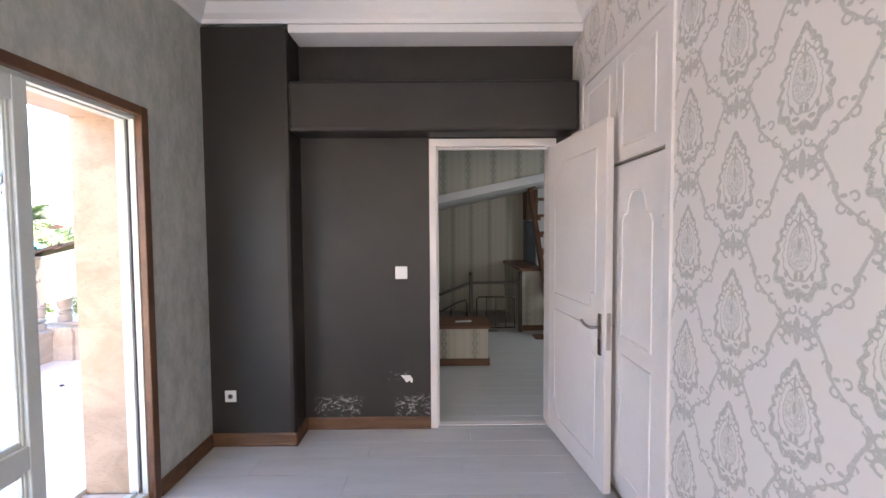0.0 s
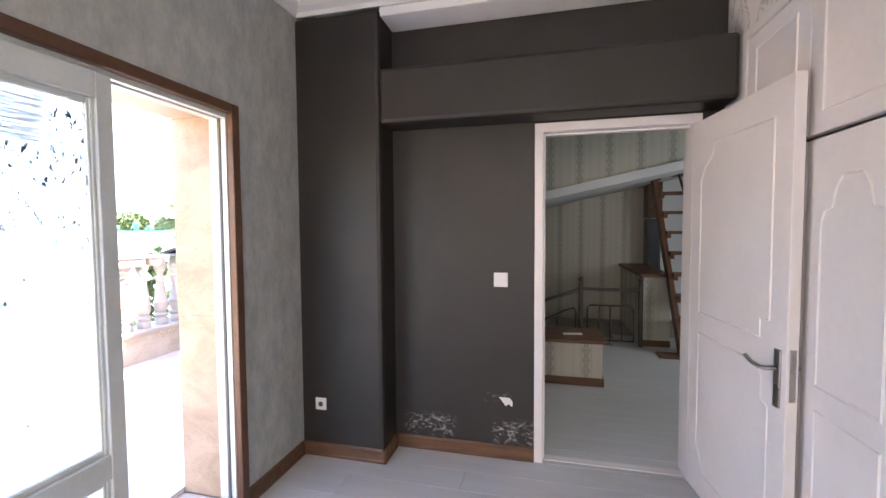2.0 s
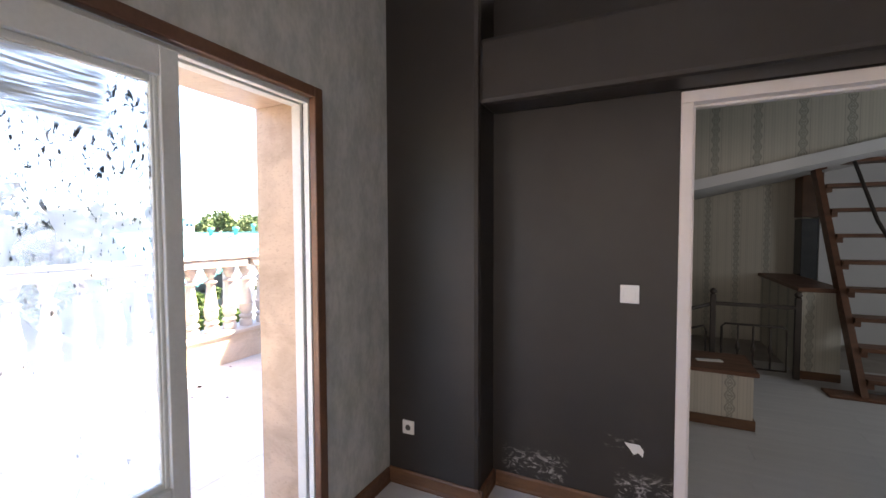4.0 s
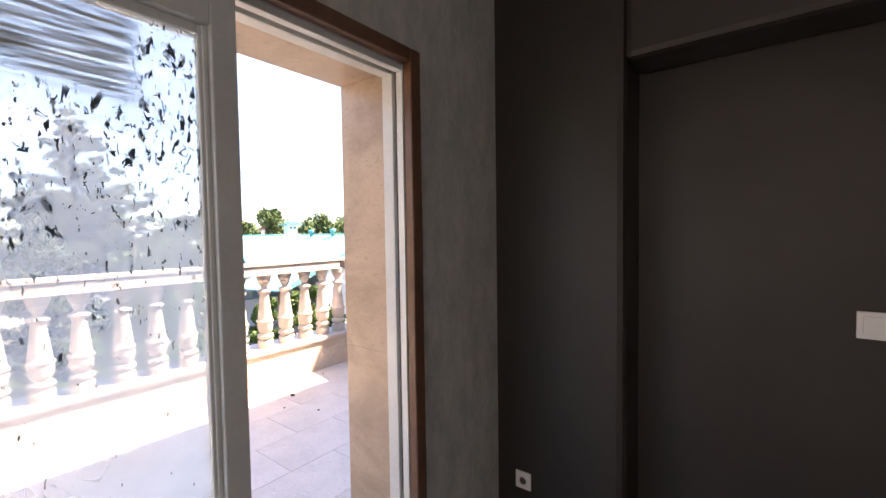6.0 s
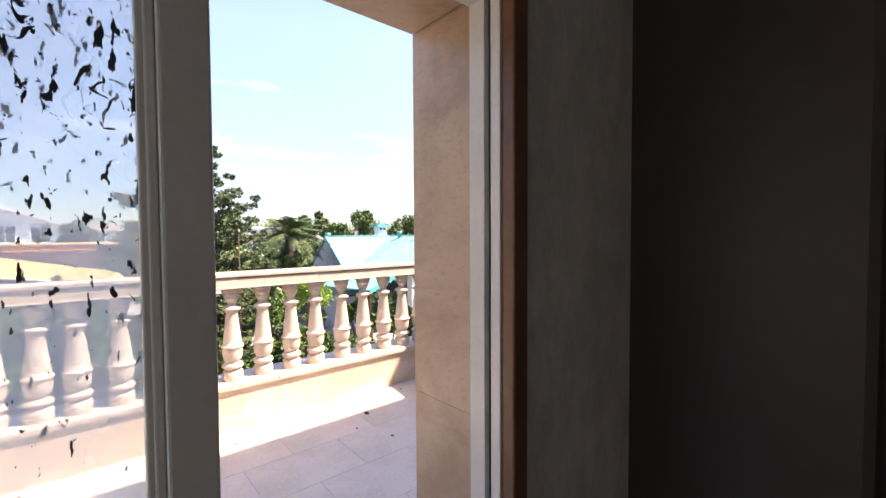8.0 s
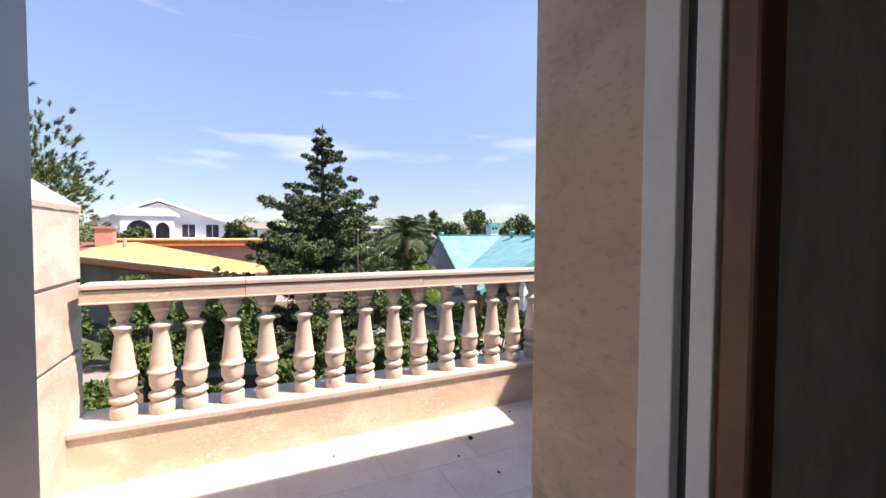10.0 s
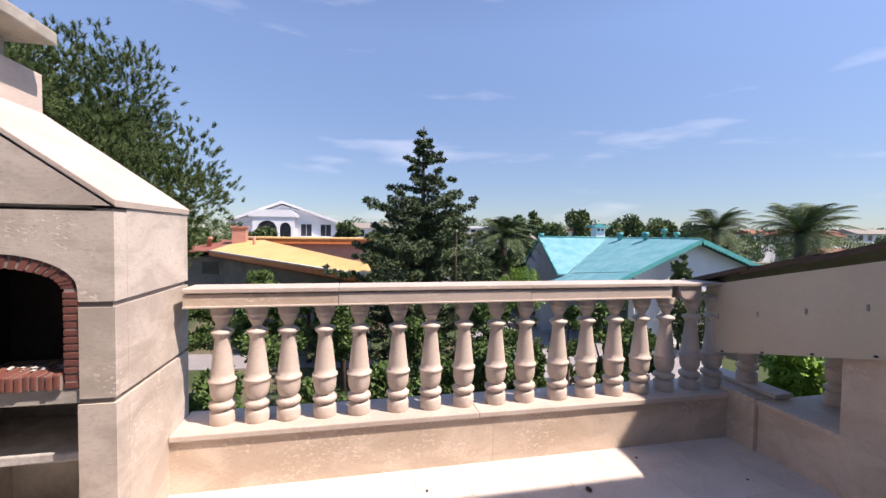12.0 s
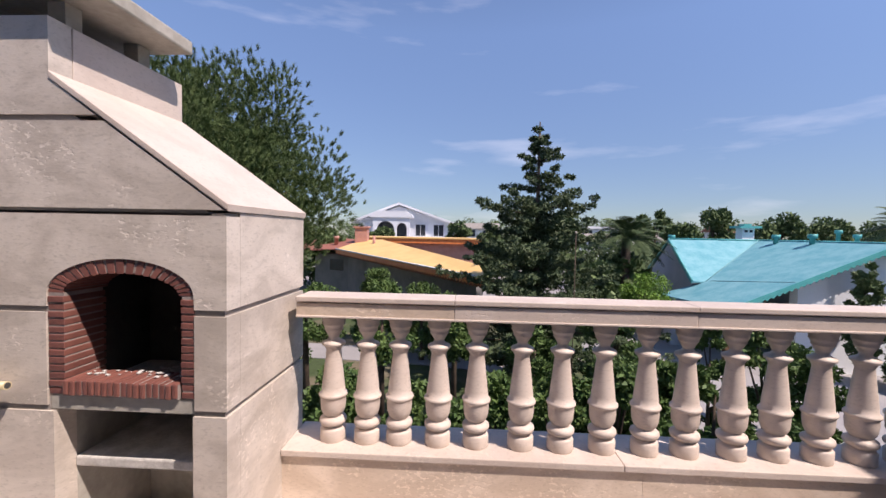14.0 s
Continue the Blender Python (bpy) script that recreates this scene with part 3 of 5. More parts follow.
def moulded(points, w, d, side, y0):
    """A raised bead that follows a closed outline on a door's face."""
    bm = bmesh.new()
    n = len(points)
    cx, cz = sum(p[0] for p in points) / n, sum(p[1] for p in points) / n
    inner = [(cx + (p[0] - cx) * (1 - w / 0.25), cz + (p[1] - cz) * (1 - w / 0.42)) for p in points]
    mid = [((a[0] + b[0]) / 2, (a[1] + b[1]) / 2) for a, b in zip(points, inner)]
    rings = [[bm.verts.new((p[0], y0 + side * h, p[1])) for p in ring] for ring, h in ((points, -0.001), (mid, d), (inner, -0.001))]
    for lo, hi in zip(rings, rings[1:]):
        for i in range(n):
            bm.faces.new((lo[i], lo[(i + 1) % n], hi[(i + 1) % n], hi[i]))
    bmesh.ops.recalc_face_normals(bm, faces=bm.faces[:])
    return bm


SQ_L = [(0.19, 0.14), (0.70, 0.14), (0.70, 0.74), (0.655, 0.76), (0.655, 0.85), (0.62, 0.90), (0.10, 0.90), (0.10, 0.27), (0.14, 0.22)]
for side, y0 in ((-1, 0.0), (1, 0.042)):
    part("panel_moulding", moved(moulded(ARCH_L, 0.012, 0.004, side, y0), SWING), WHITE, leaf)
    part("panel_moulding", moved(moulded(SQ_L, 0.012, 0.004, side, y0), SWING), WHITE, leaf)
    y = y0 + side * 0.004
    part("handle_plate", moved(box(0.735, y - 0.004, 0.76, 0.772, y + 0.004, 0.99, 0.003), SWING), CHROME, leaf, "worn chrome handle plate")
    part("handle", moved(tube([(0.753, y, 0.915), (0.753, y + side * 0.045, 0.915), (0.735, y + side * 0.052, 0.913), (0.68, y + side * 0.052, 0.915), (0.63, y + side * 0.048, 0.93)], 0.0085), SWING), CHROME, leaf, "worn chrome lever handle")
part("lock_plate", moved(box(LW - 0.001, 0.01, 0.80, LW + 0.002, 0.032, 1.0), SWING), CHROME, leaf)

# ---- bedroom: built-in wardrobe ----
robe = thing("wardrobe", (X1, 3.3, 0), "built-in white painted wardrobe with panelled doors, flush in the wall", "wardrobe")
part("carcass", box(X1 + 0.16, WY0 + 0.02, 0, X1 + 0.6, YC + 0.2, 2.42), WHITE, robe)
for ya, yb in ((WY0, WY0 + 0.05), (YC - 0.03, YC + 0.22)):
    part("stile", box(X1 - 0.012, ya, 0, X1 + 0.05, yb, 2.42, 0.004), WHITE, robe)
part("rail", box(X1 - 0.012, WY0 + 0.05, 2.375, X1 + 0.05, YC - 0.03, 2.42, 0.004), WHITE, robe)
part("plinth", box(X1 + 0.02, WY0 + 0.05, 0, X1 + 0.05, YC - 0.03, 0.08, 0.003), WHITE, robe)
D0, D1 = WY0 + 0.054, YC - 0.034
DM = (D0 + D1) / 2
TO_WALL = Matrix.Translation((X1 - 0.006, 0, 0)) @ Matrix.Rotation(radians(90), 4, "Z")
for ya, yb in ((D0, DM - 0.002), (DM + 0.002, D1)):
    for za, zb in ((0.085, 1.783), (1.80, 2.37)):
        d = part("door", box(X1 - 0.006, ya, za, X1 + 0.028, yb, zb, 0.004), WHITE, robe)
        w = yb - ya
        if zb < 2:
            up = [(ya + 0.09, 0.88), (yb - 0.09, 0.88), (yb - 0.09, 1.48), (yb - 0.11, 1.52), (yb - 0.15, 1.53), (yb - 0.17, 1.60), (yb - 0.20, 1.64),
                  (ya + 0.20, 1.64), (ya + 0.17, 1.60), (ya + 0.15, 1.53), (ya + 0.11, 1.52), (ya + 0.09, 1.48)]
            part("panel_moulding", moved(moulded(up, 0.016, 0.005, 1, 0.0), TO_WALL), WHITE, d)
            part("panel_moulding", moved(moulded([(ya + 0.09, 0.17), (yb - 0.09, 0.17), (yb - 0.09, 0.80), (ya + 0.09, 0.80)], 0.016, 0.005, 1, 0.0), TO_WALL), WHITE, d)
            part("hinge", tube([(X1 - 0.012, D0 - 0.003 if ya == D0 else D1 + 0.003, 1.45), (X1 - 0.012, D0 - 0.003 if ya == D0 else D1 + 0.003, 1.51)], 0.005, 8), WHITE, d)
        else:
            part("panel_moulding", moved(moulded([(ya + 0.08, za + 0.07), (yb - 0.08, za + 0.07), (yb - 0.08, zb - 0.07), (ya + 0.08, zb - 0.07)], 0.016, 0.005, 1, 0.0), TO_WALL), WHITE, d)

# ---- bedroom: switch and socket ----
sw = thing("light_switch", (-0.51, YR, 1.145), "square white plastic rocker light switch on dark wall", "light switch")
part("plate", box(-0.555, YR - 0.010, 1.10, -0.468, YR, 1.19, 0.003), PLASTIC, sw)
part("rocker", box(-0.540, YR - 0.015, 1.115, -0.483, YR - 0.010, 1.175, 0.002), PLASTIC, sw)
so = thing("wall_socket", (-1.648, YC, 0.34), "square white plastic wall socket on dark column", "wall socket")
part("plate", box(-1.686, YC - 0.010, 0.302, -1.611, YC, 0.38, 0.003), PLASTIC, so)
bm = lathe([(0.020, 0), (0.022, 0.004), (0.018, 0.005), (0.017, 0.001)], 18)
bm.transform(Matrix.Translation((-1.648, YC - 0.010, 0.341)) @ Matrix.Rotation(radians(90), 4, "X"))
part("outlet", bm, PLASTIC, so)
# flat dark disc, coloured as the shade of the socket's recess
bm = lathe([(0.016, 0), (0.016, 0.003)], 18)
bm.transform(Matrix.Translation((-1.648, YC - 0.010, 0.341)) @ Matrix.Rotation(radians(90), 4, "X"))
part("outlet_hole", bm, SOCKET_DARK, so)

# ---- hall ----
bm = box(-2.14 + 0.36, 8.6, -2.5, 3.3, 8.75, 3.4)
solid("wall_hall_back", bm, STRIPES, "cream striped wallpaper with ornament bands", "wall", kind="structure")
# the opening here is made up, to let the hall's added lamp in
bm = box(3.3, 4.2, 0, 3.45, 4.95, 3.4)
box(3.3, 6.25, 0, 3.45, 8.75, 3.4, bm=bm)
box(3.3, 4.95, 0, 3.45, 6.25, 0.9, bm=bm)
box(3.3, 4.95, 2.1, 3.45, 6.25, 3.4, bm=bm)
solid("wall_hall_east", bm, STRIPES, "striped wallpaper hall wall with an opening for the fill lamp", "wall", kind="structure")
solid("wall_hall_south", box(X1 + 0.3, 4.05, 0, 3.3, 4.2, 3.4), STRIPES, "striped wallpaper hall wall", "wall", kind="structure")
solid("ceiling_hall", box(X0, 4.2, 3.4, 3.45, 8.75, 3.5), CEIL, "white hall ceiling", "ceiling", kind="structure")
# sloping underside of the upper flight, with the papered spandrel above it
bm = prism([(X0, 1.50), (2.4, 2.36), (2.4, 3.4), (X0, 3.4)], "y", 6.6, 6.72)
solid("stair_spandrel", bm, STRIPES, "striped wallpaper spandrel above the sloping stair soffit", "stair spandrel", kind="structure")
bm = prism([(X0, 1.49), (2.4, 2.35), (2.4, 2.45), (X0, 1.59)], "y", 6.58, 8.6)
solid("stair_soffit", bm, CEIL, "white sloping stair soffit", "stair soffit", kind="structure")

low = thing("low_wall", (-0.5, 5.65, 0), "low papered wall with brown wooden top beside the stairwell", "low wall")
part("wall", box(X0, 5.475, 0, 0.275, 5.93, 0.400), STRIPES, low)
part("top", box(X0, 5.445, 0.400, 0.305, 5.96, 0.432, 0.006), STAIR_WOOD, low, "red-brown wooden top")
part("plinth", box(X0, 5.46, 0, 0.290, 5.475, 0.075, 0.003), BASE, low)
part("plinth", box(0.275, 5.475, 0, 0.290, 5.93, 0.075, 0.003), BASE, low)
slip = thing("folded_paper", (0.05, 5.6, 0.43), "small folded white paper on the low wall", "paper")
part("sheet", moved(box(-0.09, -0.03, 0, 0.09, 0.03, 0.008, 0.002), Matrix.Translation((0.02, 5.66, 0.433)) @ Matrix.Rotation(0.2, 4, "Z")), PLASTIC, slip)

half = thing("half_wall", (1.1, 7.1, 0), "papered half-height wall with brown wooden top", "half wall")
part("wall", box(0.94, 7.0, 0, 1.24, 8.6, 0.86), STRIPES, half)
part("top", box(0.90, 6.97, 0.86, 1.28, 8.6, 0.90, 0.006), STAIR_WOOD, half, "red-brown wooden top")
part("plinth", box(0.94, 6.985, 0, 1.245, 7.0, 0.08, 0.003), BASE, half)

rail = thing("stair_railing", (0.5, 6.95, 0), "dark wrought-iron railing round the stairwell", "railing")
for x in (0.20, 0.90):
    part("post", box(x - 0.025, 6.925, 0, x + 0.025, 6.975, 0.80, 0.006), BLACK_IRON, rail)
    part("finial", lathe([(0.012, 0.80), (0.030, 0.815), (0.034, 0.83), (0.022, 0.85), (0.008, 0.862)], 12, x, 6.95), BLACK_IRON, rail)
part("top_bar", box(0.225, 6.93, 0.685, 0.875, 6.97, 0.72, 0.006), BLACK_IRON, rail)
part("top_bar", tube([(0.20, 6.95, 0.70), (-0.3, 6.95, 0.52), (-1.0, 6.95, 0.26)], 0.02, 8), BLACK_IRON, rail)
part("panel_bar", tube([(0.28, 6.95, 0.06), (0.28, 6.95, 0.47), (0.31, 6.95, 0.50), (0.79, 6.95, 0.50), (0.82, 6.95, 0.47), (0.82, 6.95, 0.06), (0.28, 6.95, 0.06)], 0.011, 8), BLACK_IRON, rail)
part("panel_bar", tube([(-0.6, 6.95, 0.10), (0.0, 6.95, 0.42), (0.12, 6.95, 0.46), (0.14, 6.95, 0.40), (0.14, 6.95, 0.05)], 0.011, 8), BLACK_IRON, rail)
for x in (-0.25, -0.08, 0.42, 0.55, 0.69):
    part("baluster", tube([(x, 6.95, 0.06), (x, 6.95, 0.22), (x, 6.95, 0.27), (x, 6.95, 0.32), (x, 6.95, 0.49 if x > 0 else 0.34)], 0.009, 8), BLACK_IRON, rail)
    part("collar", lathe([(0.009, 0.21), (0.020, 0.25), (0.020, 0.28), (0.009, 0.32)], 10, x, 6.95), BLACK_IRON, rail)

stairs = thing("loft_stair", (1.5, 7.0, 0), "steep open red-brown wooden stair to the loft", "stair")
# the flight leans back to the left as it climbs
FOOT, TOP = Vector((1.27, 6.62, 0)), Vector((1.13, 7.55, 2.30))
for dx in (0.0, 0.75):
    o = Vector((dx, 0, 0))
    bm = bmesh.new()
    vs = [bm.verts.new(p + o + Vector((sx, sy, 0))) for p in (FOOT, TOP) for sx, sy in ((-0.025, -0.075), (0.025, -0.075), (0.025, 0.075), (-0.025, 0.075))]
    for q in ((0, 1, 5, 4), (1, 2, 6, 5), (2, 3, 7, 6), (3, 0, 4, 7), (3, 2, 1, 0), (4, 5, 6, 7)):
        bm.faces.new([vs[i] for i in q])
    part("stringer", bm, STAIR_WOOD, stairs)
for i in range(9):
    c = FOOT.lerp(TOP, (i + 0.55) / 9.2)
    part("tread", box(c.x + 0.025, c.y - 0.11, c.z, c.x + 0.725, c.y + 0.11, c.z + 0.035, 0.004), STAIR_WOOD, stairs)
    part("cleat", box(c.x + 0.025, c.y - 0.09, c.z - 0.05, c.x + 0.075, c.y + 0.09, c.z, 0.003), STAIR_WOOD, stairs)
part("foot_board", box(1.02, 6.5, 0, 1.95, 6.72, 0.02, 0.004), STAIR_WOOD, stairs)
part("handrail", tube([(1.62, 6.66, 0.75), (1.52, 6.9, 1.35), (1.50, 7.1, 1.55), (1.36, 7.4, 2.35)], 0.016, 8), BLACK_IRON, stairs, "dark handrail")
niche = thing("wall_cabinet", (1.33, 8.4, 1.5), "dark brown cabinet against the striped wall", "cabinet")
part("body", box(1.26, 8.30, 1.62, 1.46, 8.6, 2.15, 0.006), BROWN_TRIM, niche)
part("mirror", box(1.27, 8.33, 0.62, 1.43, 8.6, 1.60, 0.004), WINDOW_DARK, niche, "dark glazed lower half")
solid("wall_stair_panel", box(1.49, 8.50, 0.05, 3.3, 8.598, 3.0), CEIL, "pale bluish-white wall behind the stair", "wall", kind="structure")


# ---- terrace ----
FZ, PX = 0.08, -4.385
terrace = thing("floor_terrace", (-3.2, 3, FZ), "pale stone terrace tiles with dirty joints", "terrace floor", kind="structure")
part("bed", box(-4.66, -2.0, -0.4, -2.14, 6.4, FZ - 0.003), TILE, terrace)

parapet = thing("parapet", (-4.5, 3.7, FZ), "low beige travertine parapet wall of the terrace", "parapet", kind="structure")
cuts = (1.875, 3.72, 5.58)
for ya, yb in zip(cuts, cuts[1:]):
    part("stone_panel", box(PX - 0.26, ya, FZ - 0.02, PX, yb - 0.001, 0.376, 0.001), STONE, parapet)
for ya, yb in ((1.876, 3.62), (3.622, 5.62)):
    part("sill", box(-4.70, ya, 0.376, -4.364, yb, 0.411, 0.005), PALE_STONE, parapet, "pale stone sill")

BAL = [(0.066, 0), (0.069, 0.006), (0.069, 0.062), (0.062, 0.072), (0.052, 0.076), (0.050, 0.081), (0.054, 0.086), (0.069, 0.094), (0.073, 0.106), (0.071, 0.118), (0.058, 0.128), (0.045, 0.132), (0.044, 0.137),
       (0.056, 0.148), (0.065, 0.172), (0.0685, 0.21), (0.0675, 0.236), (0.069, 0.240), (0.076, 0.245), (0.077, 0.252), (0.074, 0.259), (0.064, 0.264), (0.061, 0.30), (0.053, 0.37), (0.045, 0.44),
       (0.040, 0.488), (0.042, 0.500), (0.047, 0.506), (0.046, 0.512), (0.059, 0.521), (0.063, 0.530), (0.060, 0.538), (0.036, 0.550), (0.026, 0.560), (0.031, 0.574), (0.045, 0.60),
       (0.051, 0.605), (0.048, 0.611), (0.057, 0.632), (0.062, 0.637), (0.058, 0.644), (0.066, 0.668), (0.066, 0.682)]
first = thing("baluster", (-4.515, 2.105, 0.41), "turned pale limestone vase-shaped baluster on the parapet", "baluster", "balustrade balusters")
part("shaft", lathe([(r, 0.41 + z) for r, z in BAL], 28, -4.515, 2.105), PALE_STONE, first)
for y in (2.295, 2.47, 2.68, 2.885, 3.125, 3.335, 3.555, 3.775, 3.98, 4.22, 4.435, 4.65, 4.865, 5.07, 5.285, 5.48):
    copy_thing(first, pose(-4.515 + random.uniform(-0.004, 0.004), y, 0.41, 0, 0, random.uniform(0, 360)))

hand = thing("balustrade_rail", (-4.52, 3.5, 1.09), "pale stone balustrade handrail in jointed lengths, chipped at the end", "handrail")
for i, (ya, yb) in enumerate(((1.928, 2.76), (2.7605, 3.98), (3.9805, 5.045))):
    part("length", box(-4.61, ya, 1.092, -4.43 + 0.002 * (i % 2), yb, 1.170, 0.004), STONE if i == 0 else PALE_STONE, hand)
    part("fillet", box(-4.612, ya, 1.092, -4.422, yb, 1.104, 0.003), PALE_STONE, hand)
    part("cap", box(-4.62, ya, 1.176, -4.418, yb, 1.204, 0.005), PALE_STONE, hand)
part("cap", box(-4.62, 5.047, 1.176, -4.42, 5.60, 1.200, 0.005), PALE_STONE, hand)
bm = prism([(5.10, 1.176), (5.30, 1.176), (5.30, 1.105), (5.285, 1.083), (5.16, 1.078), (5.13, 1.10)], "x", -4.60, -4.435, bevel=0.006)
part("broken_length", bm, PALE_STONE, hand, "broken piece of stone rail")

side = thing("side_parapet", (-3.6, 5.6, FZ), "beige stone side parapet with planter ledge and pier", "parapet", kind="structure")
part("pedestal", box(-4.66, 5.50, FZ - 0.02, -4.18, 5.74, 0.44, 0.004), STONE, side)
part("pedestal_cap", box(-4.70, 5.625, 0.441, -4.14, 5.78, 0.472, 0.005), PALE_STONE, side)
part("stone_panel", box(-4.178, 5.53, FZ - 0.02, -3.68, 5.80, 0.40, 0.004), STONE, side)
part("ledge", box(-4.178, 5.51, 0.40, -3.68, 6.15, 0.432, 0.005), STONE, side)
part("pier", box(-3.678, 5.50, FZ - 0.02, -2.20, 5.80, 0.98, 0.004), STONE, side)
for x in (-4.42, -4.02):
    copy_thing(first, pose(x, 5.70 if x < -4.2 else 5.98, 0.47 if x < -4.2 else 0.432, 0, 0, 40))

# sheet-metal fascia of the lean-to that climbs along the terrace's side
lean = thing("lean_to_roof_edge", (-4.5, 5.46, 0.7), "beige sheet-metal fascia under a dark brown roof edge", "roof edge")
bm = prism([(-4.56, 0.655), (-4.0, 0.795), (-3.4, 0.935), (-2.3, 1.20), (-2.3, 1.72), (-3.4, 1.44), (-4.0, 1.30), (-4.56, 1.165)], "y", 5.455, 5.475)
part("fascia", bm, SHEET, lean)
for i in range(7):
    x = -4.45 + i * 0.3
    z = 0.93 + (x + 4.45) * 0.25
    part("seam", box(x, 5.450, z, x + 0.012, 5.456, z + 0.035, 0.001), GROUT, lean)
    part("rivet", moved(lathe([(0.006, 0), (0.012, 0.006), (0.004, 0.012)], 8), Matrix.Translation((x + 0.05, 5.452, 0.70 + (x + 4.45) * 0.25))), SOCKET_DARK, lean)
for i in range(6):
    x = -4.66 + i * 0.40
    z = 1.20 + (x + 4.56) * 0.245
    bm = prism([(x, z), (x + 0.46, z + 0.135), (x + 0.46, z + 0.165), (x, z + 0.035)], "y", 5.42 + 0.012 * (i % 2), 6.9)
    part("roof_sheet", bm, ROOF_DARK, lean)

# ---- barbecue oven ----
OX, OYR, OYL, OXB = -3.88, 1.875, -0.45, -4.66
oven = thing("barbecue_oven", (-4.2, 1.2, FZ), "travertine-clad barbecue oven with an arched brick mouth and chimney", "barbecue oven")
AY, AZ, AO, AI = 1.434, 1.277, (0.306, 0.145), (0.243, 0.086)


def arch(ab, n=20):
    return [(AY + ab[0] * math.cos(math.pi * k / n), AZ + ab[1] * math.sin(math.pi * k / n)) for k in range(n + 1)]


def slab(points, x0=-3.98, x1=OX, m=OVEN_STONE):
    return part("stone_panel", prism(points, "x", x0, x1), m, oven)


def rect(a, b, c, d):
    return [(a, b), (c, b), (c, d), (a, d)]


# front courses, parted by recessed joints
slab(rect(OYL, FZ - 0.02, 1.15, 0.795)), slab(rect(1.735, FZ - 0.02, OYR, 0.795))
slab(rect(OYL, 0.82, 0.35, 1.20)), slab(rect(0.353, 0.82, 1.125, 1.20)), slab(rect(1.742, 0.82, OYR, 1.20))
slab([(OYL, 1.225), (1.128, 1.225), (1.128, AZ)] + arch(AO)[::-1] + [(1.742, 1.225), (OYR, 1.225), (OYR, 1.598), (OYL, 1.598)])
part("joint", prism(rect(OYL + 0.012, FZ - 0.02, 1.128, 1.61), "x", -3.99, OX - 0.009), GROUT, oven)
part("joint", prism([(1.74, FZ - 0.02), (OYR - 0.012, FZ - 0.02), (OYR - 0.012, 1.61), (1.1281, 1.61), (1.1281, 1.5), (1.74, 1.5)], "x", -3.99, OX - 0.009), GROUT, oven)
# gable above, between the two slopes
GL, GR, GZ = 0.02, 1.155, 2.13
edge = lambda z: OYR + (GR - OYR) * (z - 1.62) / (GZ - 1.62)
slab([(OYL, 1.622), (OYR - 0.012, 1.622), (edge(1.965) - 0.012, 1.965), (GL - (edge(1.965) - GR), 1.965)])
slab([(GL - (edge(1.988) - GR), 1.988), (edge(1.988) - 0.012, 1.988), (GR, GZ), (GR, 2.372), (GL, 2.372), (GL, GZ)])
part("joint", prism([(OYL + 0.05, 1.60), (OYR - 0.06, 1.60), (GR - 0.03, GZ - 0.06), (GL + 0.03, GZ - 0.06)], "x", OXB + 0.02, OX - 0.009), GROUT, oven)
# side courses
for za, zb in ((FZ - 0.02, 0.795), (0.82, 1.20), (1.225, 1.616)):
    part("stone_panel", box(OXB, 1.78, za, -3.981, OYR, zb), OVEN_STONE, oven)
    part("stone_panel", box(OXB, OYL, za, -3.981, OYL + 0.1, zb), OVEN_STONE, oven)
part("joint", box(OXB + 0.012, 1.79, FZ, -3.99, OYR - 0.014, 1.616), GROUT, oven)
part("back", box(OXB, OYL + 0.1, FZ - 0.02, -4.45, 1.78, 1.616), OVEN_STONE, oven)
# slopes and flue
for s in (1, -1):
    mid = (OYR + OYL) / 2
    pts = [(OYR + 0.008, 1.618), (GR, GZ), (GR, GZ + 0.03), (OYR + 0.012, 1.645)]
    if s < 0:
        pts = [(GL - (p[0] - GR), p[1]) for p in pts]
    part("slope_slab", prism(pts, "x", OXB - 0.01, OX + 0.004, bevel=0.004), PALE_STONE, oven, "pale stone slope")
part("flue", box(-4.66, GL, GZ - 0.3, -3.985, GR + 0.001, 2.372, 0.004), PALE_STONE, oven)
for x in (-4.42, -4.03):
    for y in (0.12, 1.08):
        part("cap_post", box(x - 0.04, y - 0.04, 2.37, x + 0.04, y + 0.04, 2.485, 0.004), CONCRETE, oven)
part("chimney_cap", box(-4.53, -0.12, 2.485, -3.80, 1.31, 2.555, 0.010), CONCRETE, oven, "weathered concrete chimney cap")
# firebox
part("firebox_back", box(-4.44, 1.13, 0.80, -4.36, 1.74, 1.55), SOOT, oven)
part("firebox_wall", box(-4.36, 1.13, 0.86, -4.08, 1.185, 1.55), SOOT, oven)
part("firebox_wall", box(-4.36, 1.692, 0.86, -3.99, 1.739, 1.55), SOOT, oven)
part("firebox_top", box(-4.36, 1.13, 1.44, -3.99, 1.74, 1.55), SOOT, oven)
part("firebox_floor", box(-4.36, 1.13, 0.80, OX - 0.01, 1.74, 0.862, 0.003), CONCRETE, oven)
